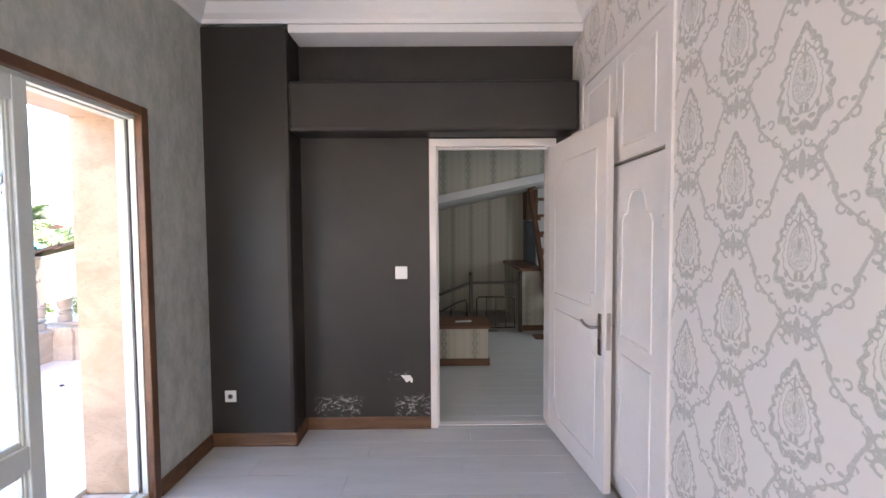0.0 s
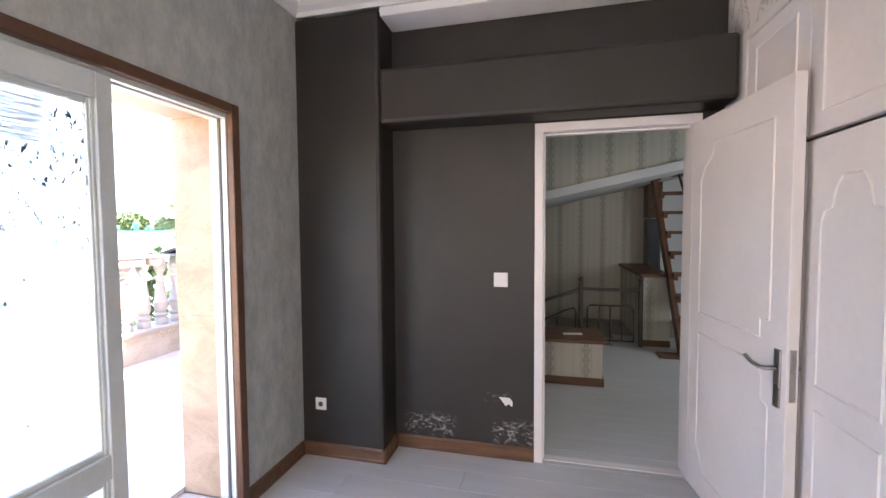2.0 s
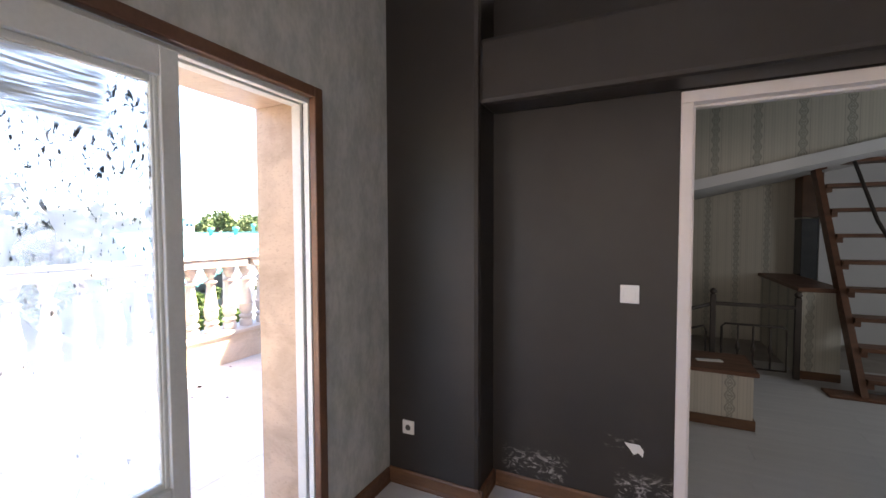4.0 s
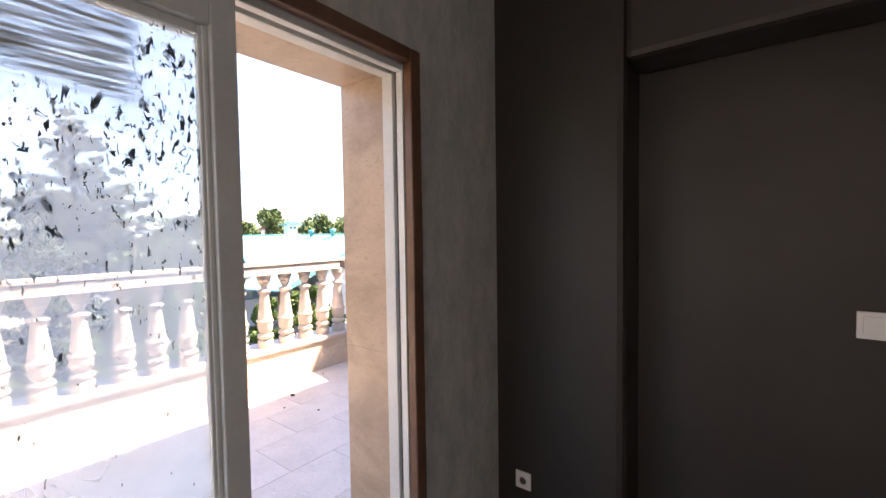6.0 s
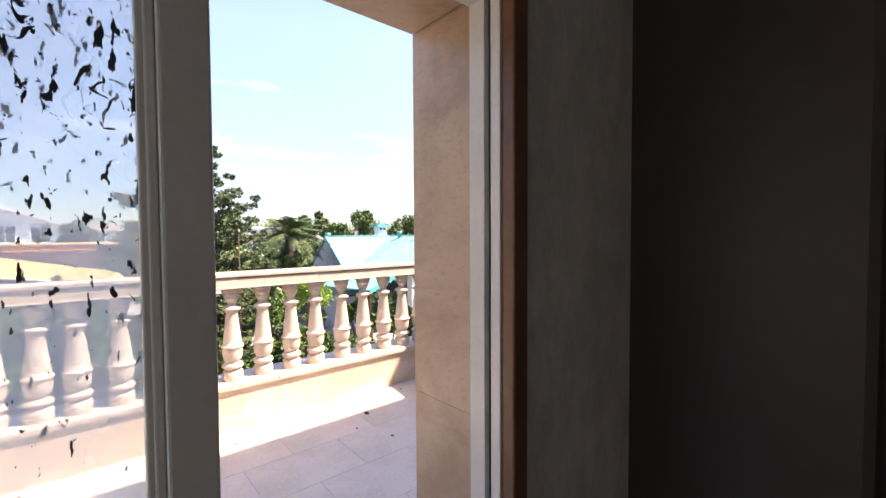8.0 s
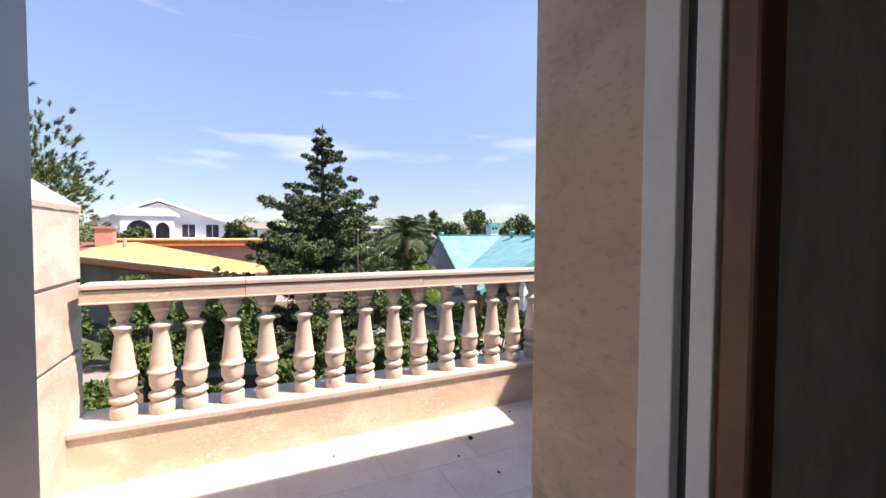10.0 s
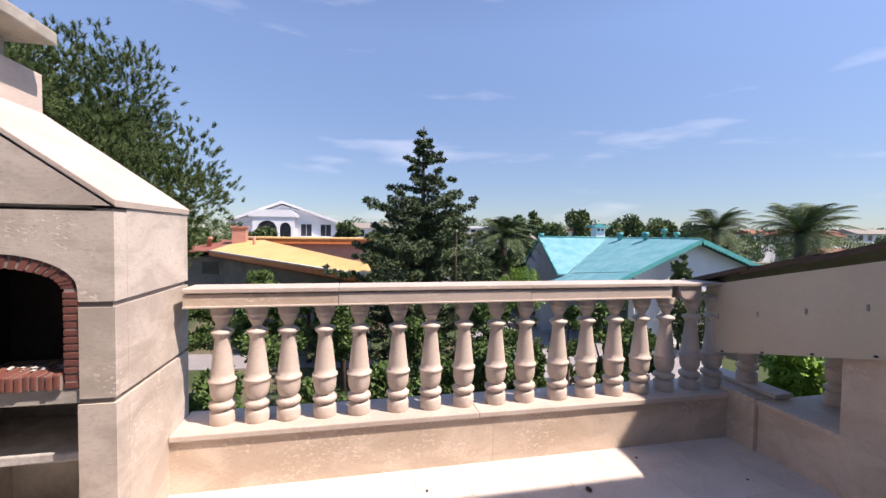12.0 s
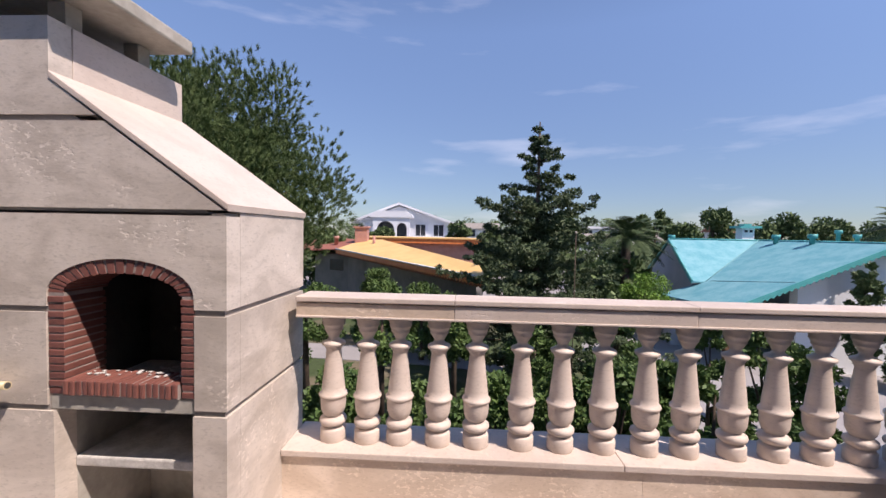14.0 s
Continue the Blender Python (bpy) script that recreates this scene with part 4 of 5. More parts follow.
# lower store with a stone shelf
part("store_back", box(-4.44, 1.13, FZ, -4.40, 1.74, 0.80), CONCRETE, oven)
part("store_side", box(-4.40, 1.10, FZ, -3.981, 1.15, 0.80), CONCRETE, oven)
part("shelf", box(-4.40, 1.15, 0.515, -3.97, 1.735, 0.56, 0.008), ASH, oven, "rough white stone shelf")
n = 21
ring_o, ring_i = arch(AO, n), arch(AI, n)
for k in range(n):
    a, b, c, d = ring_o[k], ring_o[k + 1], ring_i[k + 1], ring_i[k]
    t = 0.15
    pts = [tuple(Vector(p).lerp(Vector(q), t)) for p, q in ((a, b), (b, a), (c, d), (d, c))]
    part("brick", prism(pts, "x", -4.10, OX - 0.006 + random.uniform(-0.002, 0.002)), BRICK, oven)
part("mortar", prism(arch((AO[0] - 0.002, AO[1] - 0.002), n) + arch((AI[0] + 0.004, AI[1] + 0.004), n)[::-1], "x", -4.09, OX - 0.010), MORTAR, oven)
long_brick = mesh_of("brick", box(-0.20, -0.034, -0.0125, 0.0, 0.034, 0.0125, 0.003), BRICK)
right_brick = mesh_of("brick", box(-0.09, -0.028, -0.0125, 0.0, 0.028, 0.0125, 0.003), BRICK)
for k in range(13):
    z = 0.878 + 0.0312 * k
    piece("brick", long_brick, oven, (OX - 0.004 + random.uniform(-0.003, 0.003), 1.163, z))
    piece("brick", right_brick, oven, (OX - 0.004 + random.uniform(-0.003, 0.003), 1.713, z))
part("mortar", box(-4.07, 1.131, 0.862, OX - 0.008, 1.195, 1.28), MORTAR, oven)
part("mortar", box(-3.96, 1.689, 0.862, OX - 0.008, 1.739, 1.28), MORTAR, oven)
sill_brick = mesh_of("brick", box(-0.13, -0.0115, 0, 0.012, 0.0115, 0.062, 0.006), BRICK)
for k in range(18):
    piece("brick", sill_brick, oven, (OX + random.uniform(-0.004, 0.004), 1.212 + 0.0267 * k, 0.866 + random.uniform(-0.003, 0.003)))
part("mortar", box(OX - 0.125, 1.20, 0.863, OX + 0.006, 1.678, 0.9235), MORTAR, oven)
bm = bmesh.new()
for k in range(160):
    x, y, s = random.uniform(-4.3, -3.93), random.uniform(1.22, 1.66), random.uniform(0.003, 0.011)
    z = 0.93 if x > -4.0 else 0.865
    bmesh.ops.create_icosphere(bm, subdivisions=1, radius=s, matrix=Matrix.Translation((x, y, z + s * 0.3)) @ Matrix.Diagonal((1, 1.3, 0.5, 1)))
solid("ash_crumbs", bm, ASH, "grey-white ash and crumbs on the oven bed", "ash", kind="stuff")
drain = thing("drain_pipe", (OX, 0.9, 0.91), "yellowed plastic pipe stub poking from the oven wall", "pipe")
part("pipe", tube([(OX - 0.02, 0.62, 0.89), (OX + 0.03, 0.68, 0.893), (OX + 0.05, 0.76, 0.90), (OX + 0.05, 1.012, 0.914)], 0.017, 14), PVC, drain)
# dark disc on the closed end stands in for the shade inside
part("bore", tube([(OX + 0.05, 1.005, 0.9135), (OX + 0.05, 1.0135, 0.9141)], 0.012, 14), SOCKET_DARK, drain)

# ---- unseen roof slabs, added and sized to cast the terrace's shade ----

ey = 4.71 + SUN.y / SUN.z * (EZ - FZ)
bm = box(-2.16, UY, EZ, 6.0, 14.0, EZ + 0.18)
box(-3.75, ey, EZ, -2.16, ey + 1.9, EZ + 0.18, bm=bm)
box(-2.16, -8, 3.1, 6.0, UY, 3.25, bm=bm)
solid("shading_roof", bm, CONCRETE, "unseen flat concrete roof slabs added to shade the terrace", "roof", kind="structure")
bm = box(X1 + 0.15, -6.0, 0, X1 + 0.3, 4.05, 3.1)
box(-2.13, -6.0, 0, X1 + 0.15, -5.85, 3.1, bm=bm)
box(-2.13, UY, 3.25, 3.6, UY + 0.15, EZ, bm=bm)
box(3.45, 4.2, 0, 3.6, 12.0, EZ, bm=bm)
solid("house_outer_walls", bm, GREY_WALL, "plain rendered house walls", "wall", kind="structure")
bm = bmesh.new()
for k in range(9):
    x, y, s = random.uniform(-4.3, -2.9), random.uniform(2.6, 5.2), random.uniform(0.006, 0.014)
    bmesh.ops.create_icosphere(bm, subdivisions=1, radius=s, matrix=Matrix.Translation((x, y, FZ + s * 0.4)) @ Matrix.Diagonal((1.6, 1, 0.5, 1)))
for x, y in ((-3.994, 4.16), (-3.62, 4.75)):
    bmesh.ops.create_icosphere(bm, subdivisions=1, radius=0.018, matrix=Matrix.Translation((x, y, FZ + 0.008)) @ Matrix.Diagonal((1.4, 1, 0.6, 1)))
solid("dead_leaves", bm, BARK, "a few dark dead leaves on the terrace floor", "dead leaves", kind="stuff")

# ---- garden and neighbourhood ----
GZ0 = -3.5
solid("ground", box(-400, -400, GZ0 - 1, 400, 400, GZ0), TURF, "garden ground with grass and bare soil", "ground", kind="structure")
bm = prism([(-12.6, 9.2), (-11.6, 13.5), (-16.0, 17.5), (-21.0, 19.5), (-27.0, 12.8), (-25.0, 9.5), (-18.5, 7.2)], "z", GZ0 - 0.2, GZ0 + 0.02)
solid("road", bm, ASPHALT, "pale concrete driveway between garden beds", "driveway", kind="structure")
bm = box(-60, -20, GZ0 - 0.2, -34, 60, GZ0 + 0.015)
solid("pavement", bm, ASPHALT, "far paved street", "street", kind="structure")
bm = prism([(-20.6, -8.0), (-18.6, -7.6), (-17.9, 1.2), (-16.8, 6.0), (-18.4, 7.2), (-19.9, 1.5)], "z", GZ0 - 0.2, GZ0 + 0.03)
solid("garden_path", bm, ASPHALT, "pale concrete garden path behind the beds", "path", kind="structure")
solid("garden_wall", box(-10.4, -6, GZ0, -10.2, 3.6, GZ0 + 0.9, 0.02), CONCRETE, "low grey concrete garden wall", "garden wall")


def leaves(centres, radii, per, size, squash=1.0, seed=1, flat=0.4, long=1.0, wide=0.5):
    """Many small leaf blades strewn over the shells of clumps."""
    rng = np.random.default_rng(seed)
    cs, rs = np.array(centres), np.array(radii)
    d = rng.normal(size=(len(cs), per, 3))
    d /= np.linalg.norm(d, axis=2, keepdims=True)
    r = rs[:, None, None] * rng.uniform(0.45, 1.08, (len(cs), per, 1))
    p = (cs[:, None, :] + d * r * np.array((1, 1, squash))).reshape(-1, 3)
    a = d.reshape(-1, 3) * flat + rng.normal(size=(len(p), 3)) * 0.6
    a /= np.linalg.norm(a, axis=1, keepdims=True)
    b = np.cross(a, rng.normal(size=(len(p), 3)))
    b /= np.linalg.norm(b, axis=1, keepdims=True)
    s = size * rng.uniform(0.6, 1.4, (len(p), 1))
    a, b = a * s * long, b * s * wide
    v = np.stack((p - a * 0.5, p + b, p + a, p - b), 1).reshape(-1, 3)
    return v, np.arange(len(v)).reshape(-1, 4)


def crown(name, parent, data, material):
    v, f = data
    me = bpy.data.meshes.new(name)
    me.from_pydata((v - np.array(base_of(parent))).tolist(), [], f.tolist())
    me.materials.append(material)
    ob = new(name, me)
    ob.parent = parent
    return ob


def clump_tree(label, category, place, height, radius, material, seed, clumps=26, per=170, size=0.16, lift=0.35, group="", name="tree"):
    """A trunk with limbs and a crown of uneven clumps."""
    rng = random.Random(seed)
    x, y, z = place
    tree = thing(name, place, label, category, group)
    top = Vector((x, y, z + height * 0.75))
    part("trunk", tube([(x, y, z - 0.05), (x + 0.05 * radius, y, z + height * lift), top], radius * 0.09 + 0.03, 8, ends=radius * 0.03), BARK, tree)
    cs, rs = [], []
    for i in range(clumps):
        h = rng.uniform(lift, 1.0)
        w = radius * math.sin(math.pi * min(1, 0.12 + 0.88 * (1 - h) / (1 - lift)) * 0.78) * rng.uniform(0.45, 0.95)
        a = rng.uniform(0, 2 * math.pi)
        c = Vector((x + w * math.cos(a), y + w * math.sin(a), z + height * h * 0.93))
        cs.append(tuple(c)), rs.append(radius * rng.uniform(0.22, 0.40))
        if i % 4 == 0:
            part("limb", tube([(x, y, z + height * (lift + (h - lift) * 0.5)), c], radius * 0.03 + 0.01, 6, ends=0.01), BARK, tree)
    crown("crown", tree, leaves(cs, rs, per, size, 0.85, seed, 0.7, 1.1, 0.5), material)
    return tree


def conifer(place, height, radius, seed):
    """Ragged tiers of long boughs: flat sprays that turn up at their tips, with sky between them."""
    rng = random.Random(seed)
    x, y, z = place
    tree = thing("cypress_tree", place, "tall dark green conifer with ragged open tiers", "conifer tree")
    part("trunk", tube([(x, y, z - 0.05), (x, y, z + height * 0.5), (x, y, z + height)], 0.20, 8, ends=0.02), BARK, tree)
    cs, rs = [], []
    tiers = 19
    for i in range(tiers):
        h = 0.10 + 0.89 * i / tiers
        reach = radius * (1 - h) ** 1.02 * (1.0 if i % 3 else 1.22) + 0.12
        count = 8 if h < 0.7 else 5
        for j in range(count):
            a = 2 * math.pi * (j + rng.random() * 0.9) / count
            w = reach * rng.choice((0.45, 0.65, 0.85, 1.0, 1.15))
            steps = max(2, int(w / 0.17))
            zz = z + height * h + rng.uniform(-0.16, 0.16)
            rise = rng.uniform(0.10, 0.42)
            for k in range(steps):
                q = (k + 1) / steps
                side = rng.uniform(-0.22, 0.22) * w * q
                cs.append((x + w * q * math.cos(a) - side * math.sin(a), y + w * q * math.sin(a) + side * math.cos(a), zz + rise * w * (q * q - 0.35 * q) + rng.uniform(-0.06, 0.06)))
                rs.append(rng.uniform(0.13, 0.25) * (1.15 - 0.4 * q) * (0.75 if h > 0.8 else 1))
            if j % 3 == 0:
                part("limb", tube([(x, y, zz - 0.1), (x + w * 0.8 * math.cos(a), y + w * 0.8 * math.sin(a), zz + rise * w * 0.3)], 0.035, 5, ends=0.008), BARK, tree)
    crown("crown", tree, leaves(cs, rs, 84, 0.046, 0.6, seed, 0.9, 1.7), CYPRESS)
    return tree


def stone_pine(label, place, height, radius, seed, tufts=520):
    """A broad pine: bare limbs, and a shell of separate needle tufts that point up and out."""
    rng = random.Random(seed)
    x, y, z = place
    tree = thing("pine_tree", place, label, "pine tree")
    part("trunk", tube([(x, y, z - 0.05), (x + 0.2, y, z + height * 0.4), (x, y, z + height * 0.8)], radius * 0.08, 9, ends=radius * 0.03), BARK, tree)
    mid, tall = z + height * 0.58, height * 0.39
    lumps = []
    for i in range(170):
        a, b = rng.uniform(0, 2 * math.pi), math.asin(rng.uniform(-0.85, 1.0))
        q = rng.uniform(0.45, 0.84)
        lumps.append((Vector((x + radius * q * math.cos(b) * math.cos(a), y + radius * q * math.cos(b) * math.sin(a), mid + tall * q * math.sin(b))), radius * rng.uniform(0.17, 0.28)))
        if i % 8 == 0:
            part("limb", tube([(x, y, z + height * 0.45), lumps[-1][0]], radius * 0.03, 6, ends=0.02), BARK, tree)
    pts, ups = [], []
    for i in range(tufts * 26):
        c, r = rng.choice(lumps)
        d = Vector((rng.gauss(0, 1), rng.gauss(0, 1), rng.gauss(0.35, 1))).normalized()
        pts.append(c + d * r * rng.uniform(0.4, 0.95))
        ups.append((d + Vector((0, 0, 0.9))).normalized())
    gen = np.random.default_rng(seed)
    n = 42
    p = np.repeat(np.array([tuple(v) for v in pts]), n, 0)
    up = np.repeat(np.array([tuple(v) for v in ups]), n, 0)
    d = up * 0.75 + gen.normal(size=p.shape) * 0.42
    d /= np.linalg.norm(d, axis=1, keepdims=True)
    b = np.cross(d, gen.normal(size=p.shape))
    b /= np.linalg.norm(b, axis=1, keepdims=True)
    p = p + up * gen.uniform(-0.09, 0.09, (len(p), 1))
    L = gen.uniform(0.09, 0.19, (len(p), 1))
    v = np.stack((p - b * 0.011, p + b * 0.011, p + d * L), 1).reshape(-1, 3)
    crown("crown", tree, (v, np.arange(len(v)).reshape(-1, 3)), PINE)
    return tree


def palm(place, height, reach, seed, group="palms"):
    rng = random.Random(seed)
    x, y, z = place
    tree = thing("palm_tree", place, "date palm with arching grey-green fronds", "palm tree", group)
    part("trunk", tube([(x, y, z - 0.05), (x, y, z + height * 0.5), (x, y, z + height)], 0.28, 10, ends=0.24), BARK, tree)
    for i in range(56):
        a, up = rng.uniform(0, 2 * math.pi), rng.uniform(-0.15, 1.4)
        L = reach * rng.uniform(0.8, 1.1)
        pts = []
        for k in range(9):
            s = k / 8
            pts.append(Vector((math.cos(a) * L * s * math.cos(up * 0.8), math.sin(a) * L * s * math.cos(up * 0.8), L * (s * math.sin(up) - 0.5 * s * s))) + Vector((x, y, z + height)))
        bm = tube(pts, 0.02, 4, ends=0.005)
        out = Vector((-math.sin(a), math.cos(a), 0))
        for k in range(1, 9):
            for sub in (0.0, 0.33, 0.66):
                c = pts[k - 1].lerp(pts[k], sub)
                d = (pts[k] - pts[k - 1]).normalized()
                w = 0.20 * reach * math.sin(math.pi * (0.12 + 0.85 * (k - 1 + sub) / 8)) + 0.05
                for s in (1, -1):
                    tip = c + out * s * w + d * w * 0.8 + Vector((0, 0, -0.25 * w))
                    q = d * 0.035
                    bm.faces.new([bm.verts.new(p) for p in (c - q, c + q, tip)])
        part("frond", bm, PALM, tree)
    return tree


def wall_window(parent, c, w, h, out=0.05, axis="x"):
    """A framed window on a wall that faces +x."""
    x, y, z = c
    win = part("window", box(x, y - w / 2, z, x + out, y + w / 2, z + h), RENDER_WHITE, parent)
    part("pane", box(x + out, y - w / 2 + 0.08, z + 0.08, x + out + 0.01, y - 0.03, z + h - 0.08), WINDOW_DARK, win)
    part("pane", box(x + out, y + 0.03, z + 0.08, x + out + 0.01, y + w / 2 - 0.08, z + h - 0.08), WINDOW_DARK, win)
    part("sill", box(x, y - w / 2 - 0.1, z - 0.1, x + 0.15, y + w / 2 + 0.1, z), RENDER_WHITE, win)


# turquoise-roofed house
teal = thing("turquoise_roof_house", (-22, 18.5, GZ0), "single-storey white house with a turquoise sheet roof and scalloped eaves", "house")
RX, RZ, E0 = -26.5, 1.40, -0.54
part("wall", prism([(-22.9, 13.75), (-30.0, 15.0), (-30.0, 24.3), (-22.9, 24.3)], "z", GZ0, E0), RENDER_GREY, teal)
bm = bmesh.new()
near_side = [bm.verts.new(p) for p in ((-22.9, 13.75, E0), (-30.0, 15.0, E0), (RX, 14.38, RZ - 0.1))]
far_side = [bm.verts.new(v.co + Vector((0, 0.15, 0))) for v in near_side]
bm.faces.new(near_side), bm.faces.new(far_side[::-1])
for a in range(3):
    bm.faces.new((near_side[a], far_side[a], far_side[(a + 1) % 3], near_side[(a + 1) % 3]))
part("wall", bm, RENDER_GREY, teal)
part("wall", prism([(15.3, GZ0), (22.6, GZ0), (22.6, -0.30), (18.36, 1.30), (15.3, -0.02)], "x", -18.9, -18.5), RENDER_WHITE, teal)
part("wall", box(-22.6, 12.4, GZ0, -22.0, 22.6, -1.9), RENDER_GREY, teal)
part("porch_post", box(-18.75, 12.8, GZ0, -18.55, 13.0, -1.02), BROWN_TRIM, teal, "brown timber porch post")


def sheet(points, material, parent, name="roof", thick=0.07):
    """A roof plane of four or three corners with thickness and ribs."""
    bm = bmesh.new()
    lo = [bm.verts.new(Vector(p) - Vector((0, 0, thick))) for p in points]
    hi = [bm.verts.new(p) for p in points]
    n = len(points)
    bm.faces.new(lo[::-1]), bm.faces.new(hi)
    for i in range(n):
        bm.faces.new((lo[i], lo[(i + 1) % n], hi[(i + 1) % n], hi[i]))
    bmesh.ops.recalc_face_normals(bm, faces=bm.faces[:])
    return part(name, bm, material, parent)


def scallops(a, b, parent, material, drop=0.16, pitch=0.22):
    """A fascia board with a scalloped lower edge, from a to b."""
    a, b = Vector(a), Vector(b)
    n = int((b - a).length / pitch)
    bm = bmesh.new()
    side = (b - a).cross(Vector((0, 0, 1))).normalized() * 0.03
    tops = [bm.verts.new(a.lerp(b, i / n)) for i in range(n + 1)]
    lows = [bm.verts.new(a.lerp(b, i / n) - Vector((0, 0, drop * 0.65))) for i in range(n + 1)]
    tips = [bm.verts.new(a.lerp(b, (i + 0.5) / n) - Vector((0, 0, drop))) for i in range(n)]
    fs = [bm.faces.new((tops[i], tops[i + 1], lows[i + 1], tips[i], lows[i])) for i in range(n)]
    grown = bmesh.ops.extrude_face_region(bm, geom=fs)
    bmesh.ops.translate(bm, vec=side, verts=[v for v in grown["geom"] if isinstance(v, bmesh.types.BMVert)])
    bmesh.ops.recalc_face_normals(bm, faces=bm.faces[:])
    part("fascia", bm, material, parent)


APEX, BACK, VALLEY = (-18.0, 18.36, 1.45), (RX, 19.2, RZ + 0.02), (-22.5, 14.2, E0)
sheet([(RX, 14.3, RZ), (RX, 19.2, RZ), VALLEY, (-22.5, 13.57, E0)], TEAL, teal)
sheet([(RX, 14.3, RZ), (RX, 25.0, RZ), (-30.6, 25.0, E0), (-30.6, 15.0, E0)], TEAL, teal)
sheet([(RX, 19.2, RZ), (RX, 25.0, RZ), (-22.5, 25.0, E0), (-22.5, 23.4, E0)], TEAL, teal)
wing = lambda x, y: (x, y, APEX[2] + 0.0459 * (x - APEX[0]) + 0.4287 * (y - APEX[1]))
sheet([APEX, BACK, VALLEY, wing(-23.3, 12.8), wing(-23.4, 12.5), wing(-18.0, 12.5)], TEAL, teal)
sheet([APEX, BACK, (-22.5, 23.4, E0), (-18.0, 23.2, -0.36)], TEAL, teal)
scallops((-17.98, 18.36, 1.46), (-17.98, 12.5, -1.05), teal, TEAL_TRIM, 0.26)
scallops((-17.98, 18.36, 1.46), (-17.98, 23.2, -0.35), teal, TEAL_TRIM, 0.26)
scallops((RX, 14.28, RZ), (-22.5, 13.55, E0), teal, TEAL_TRIM, 0.14)
scallops((RX, 14.28, RZ), (-30.6, 14.98, E0), teal, TEAL_TRIM, 0.14)
SEAM = plain("weathered_turquoise_seam", (0.10, 0.30, 0.33), (0.16, 0.36, 0.39), 0.6)
part("seam", tube([VALLEY, (-24.5, 16.7, 0.44), BACK], 0.035, 5), SEAM, teal)
part("seam", tube([wing(-22.3, 14.3), wing(-18.1, 14.9)], 0.022, 5), SEAM, teal)
part("ridge_cap", tube([(RX, 14.3, RZ + 0.02), (RX, 25.0, RZ + 0.02)], 0.06, 6), TEAL_TRIM, teal)
part("ridge_cap", tube([BACK, APEX], 0.05, 6), TEAL_TRIM, teal)
part("rake_cap", tube([(RX, 14.3, RZ + 0.02), (-22.5, 13.57, E0 + 0.02)], 0.05, 6), TEAL_TRIM, teal)
ch = part("chimney", box(-27.3, 18.45, 0.6, -26.7, 19.1, 2.10), RENDER_WHITE, teal)
part("cap", box(-27.5, 18.2, 2.10, -26.5, 19.35, 2.22), TEAL_TRIM, ch)
part("cap", box(-27.2, 18.55, 2.22, -26.8, 19.0, 2.34), TEAL_TRIM, ch)
part("vent_slot", box(-26.7, 18.55, 1.86, -26.69, 18.72, 2.0), WINDOW_DARK, ch)
part("vent_slot", box(-26.7, 18.83, 1.86, -26.69, 19.0, 2.0), WINDOW_DARK, ch)
for x, y, z in ((-24.5, 18.7, 1.75), (-22.0, 18.5, 1.78), (-27.5, 24.3, 2.1), (-26.0, 24.0, 1.85), (-27.4, 14.9, 1.65)):
    part("vent_pipe", lathe([(0.11, 0.4), (0.11, z - 0.2), (0.19, z - 0.2), (0.19, z)], 10, x, y), TEAL_TRIM, teal)

# ochre-roofed house
ochre = thing("ochre_roof_house", (-24, -1.0, GZ0), "low house with an ochre sheet roof and orange-red eaves", "house")
E1, E2, T1, TM, T2 = (-31.5, -6.3, 0.22), (-17.0, 3.6, -0.04), (-35.0, -5.2, 0.82), (-33.0, -3.3, 0.92), (-19.0, 3.4, 0.28)
sheet([E1, E2, T2, TM, T1], ORANGE, ochre)
drop = Vector((0, 0, 0.07))
part("eave_lip", tube([E1, E2], 0.045, 6), RENDER_WHITE, ochre, "pale gutter lip")
EAVE_DARK = plain("dark_red_fascia", (0.26, 0.06, 0.03), (0.18, 0.045, 0.025), 0.6)
inset = Vector((-0.10, 0.14, -0.22))
scallops(Vector(E1) + inset, Vector(E2) + inset, ochre, EAVE_DARK, 0.22)
scallops(Vector(E1) - drop, Vector(E2) - drop, ochre, ORANGE_TRIM, 0.26)
scallops(Vector(E1) - drop, Vector(T1) - drop, ochre, ORANGE_TRIM, 0.24)
bm = prism([(-33.2, -8.4), (-31.4, -5.4), (-18.6, 3.3), (-19.4, 3.6), (-33.6, -4.4), (-40.0, -9.0)], "z", GZ0, -0.22)
# darker grey puts the eave's shade into this wall's colour
part("wall", bm, plain("eave_shaded_grey_render", (0.24, 0.22, 0.205), (0.15, 0.14, 0.13), 0.9, 0.9, 14, 0.3), ochre)
sheet([(-32.6, -10.2, -0.02), E1, T1, (-42.0, -11.0, 0.92)], RED_ROOF, ochre)
part("window", moved(box(-0.02, -0.7, -1.35, 0.03, 0.7, -0.55), Matrix.Translation((-32.0, -6.4, 0)) @ Matrix.Rotation(radians(-31), 4, "Z")), WINDOW_DARK, ochre)
part("chimney", box(-34.4, -5.5, 0.4, -33.6, -4.6, 1.75), PINK, ochre, "pink rendered chimney")
part("chimney_cap", box(-34.5, -5.6, 1.75, -33.5, -4.5, 1.88), PINK, ochre)
part("vent_pipe", lathe([(0.10, 0.2), (0.10, 1.2)], 8, -31.6, -3.6), PINK, ochre)
part("vent_pipe", lathe([(0.16, 0.0), (0.16, 0.9), (0.22, 0.9), (0.22, 1.1)], 8, -33.5, -6.9), PINK, ochre)
annex = thing("orange_annex", (-39, 0, GZ0), "far annex with orange fascia and brick-red walls", "house")
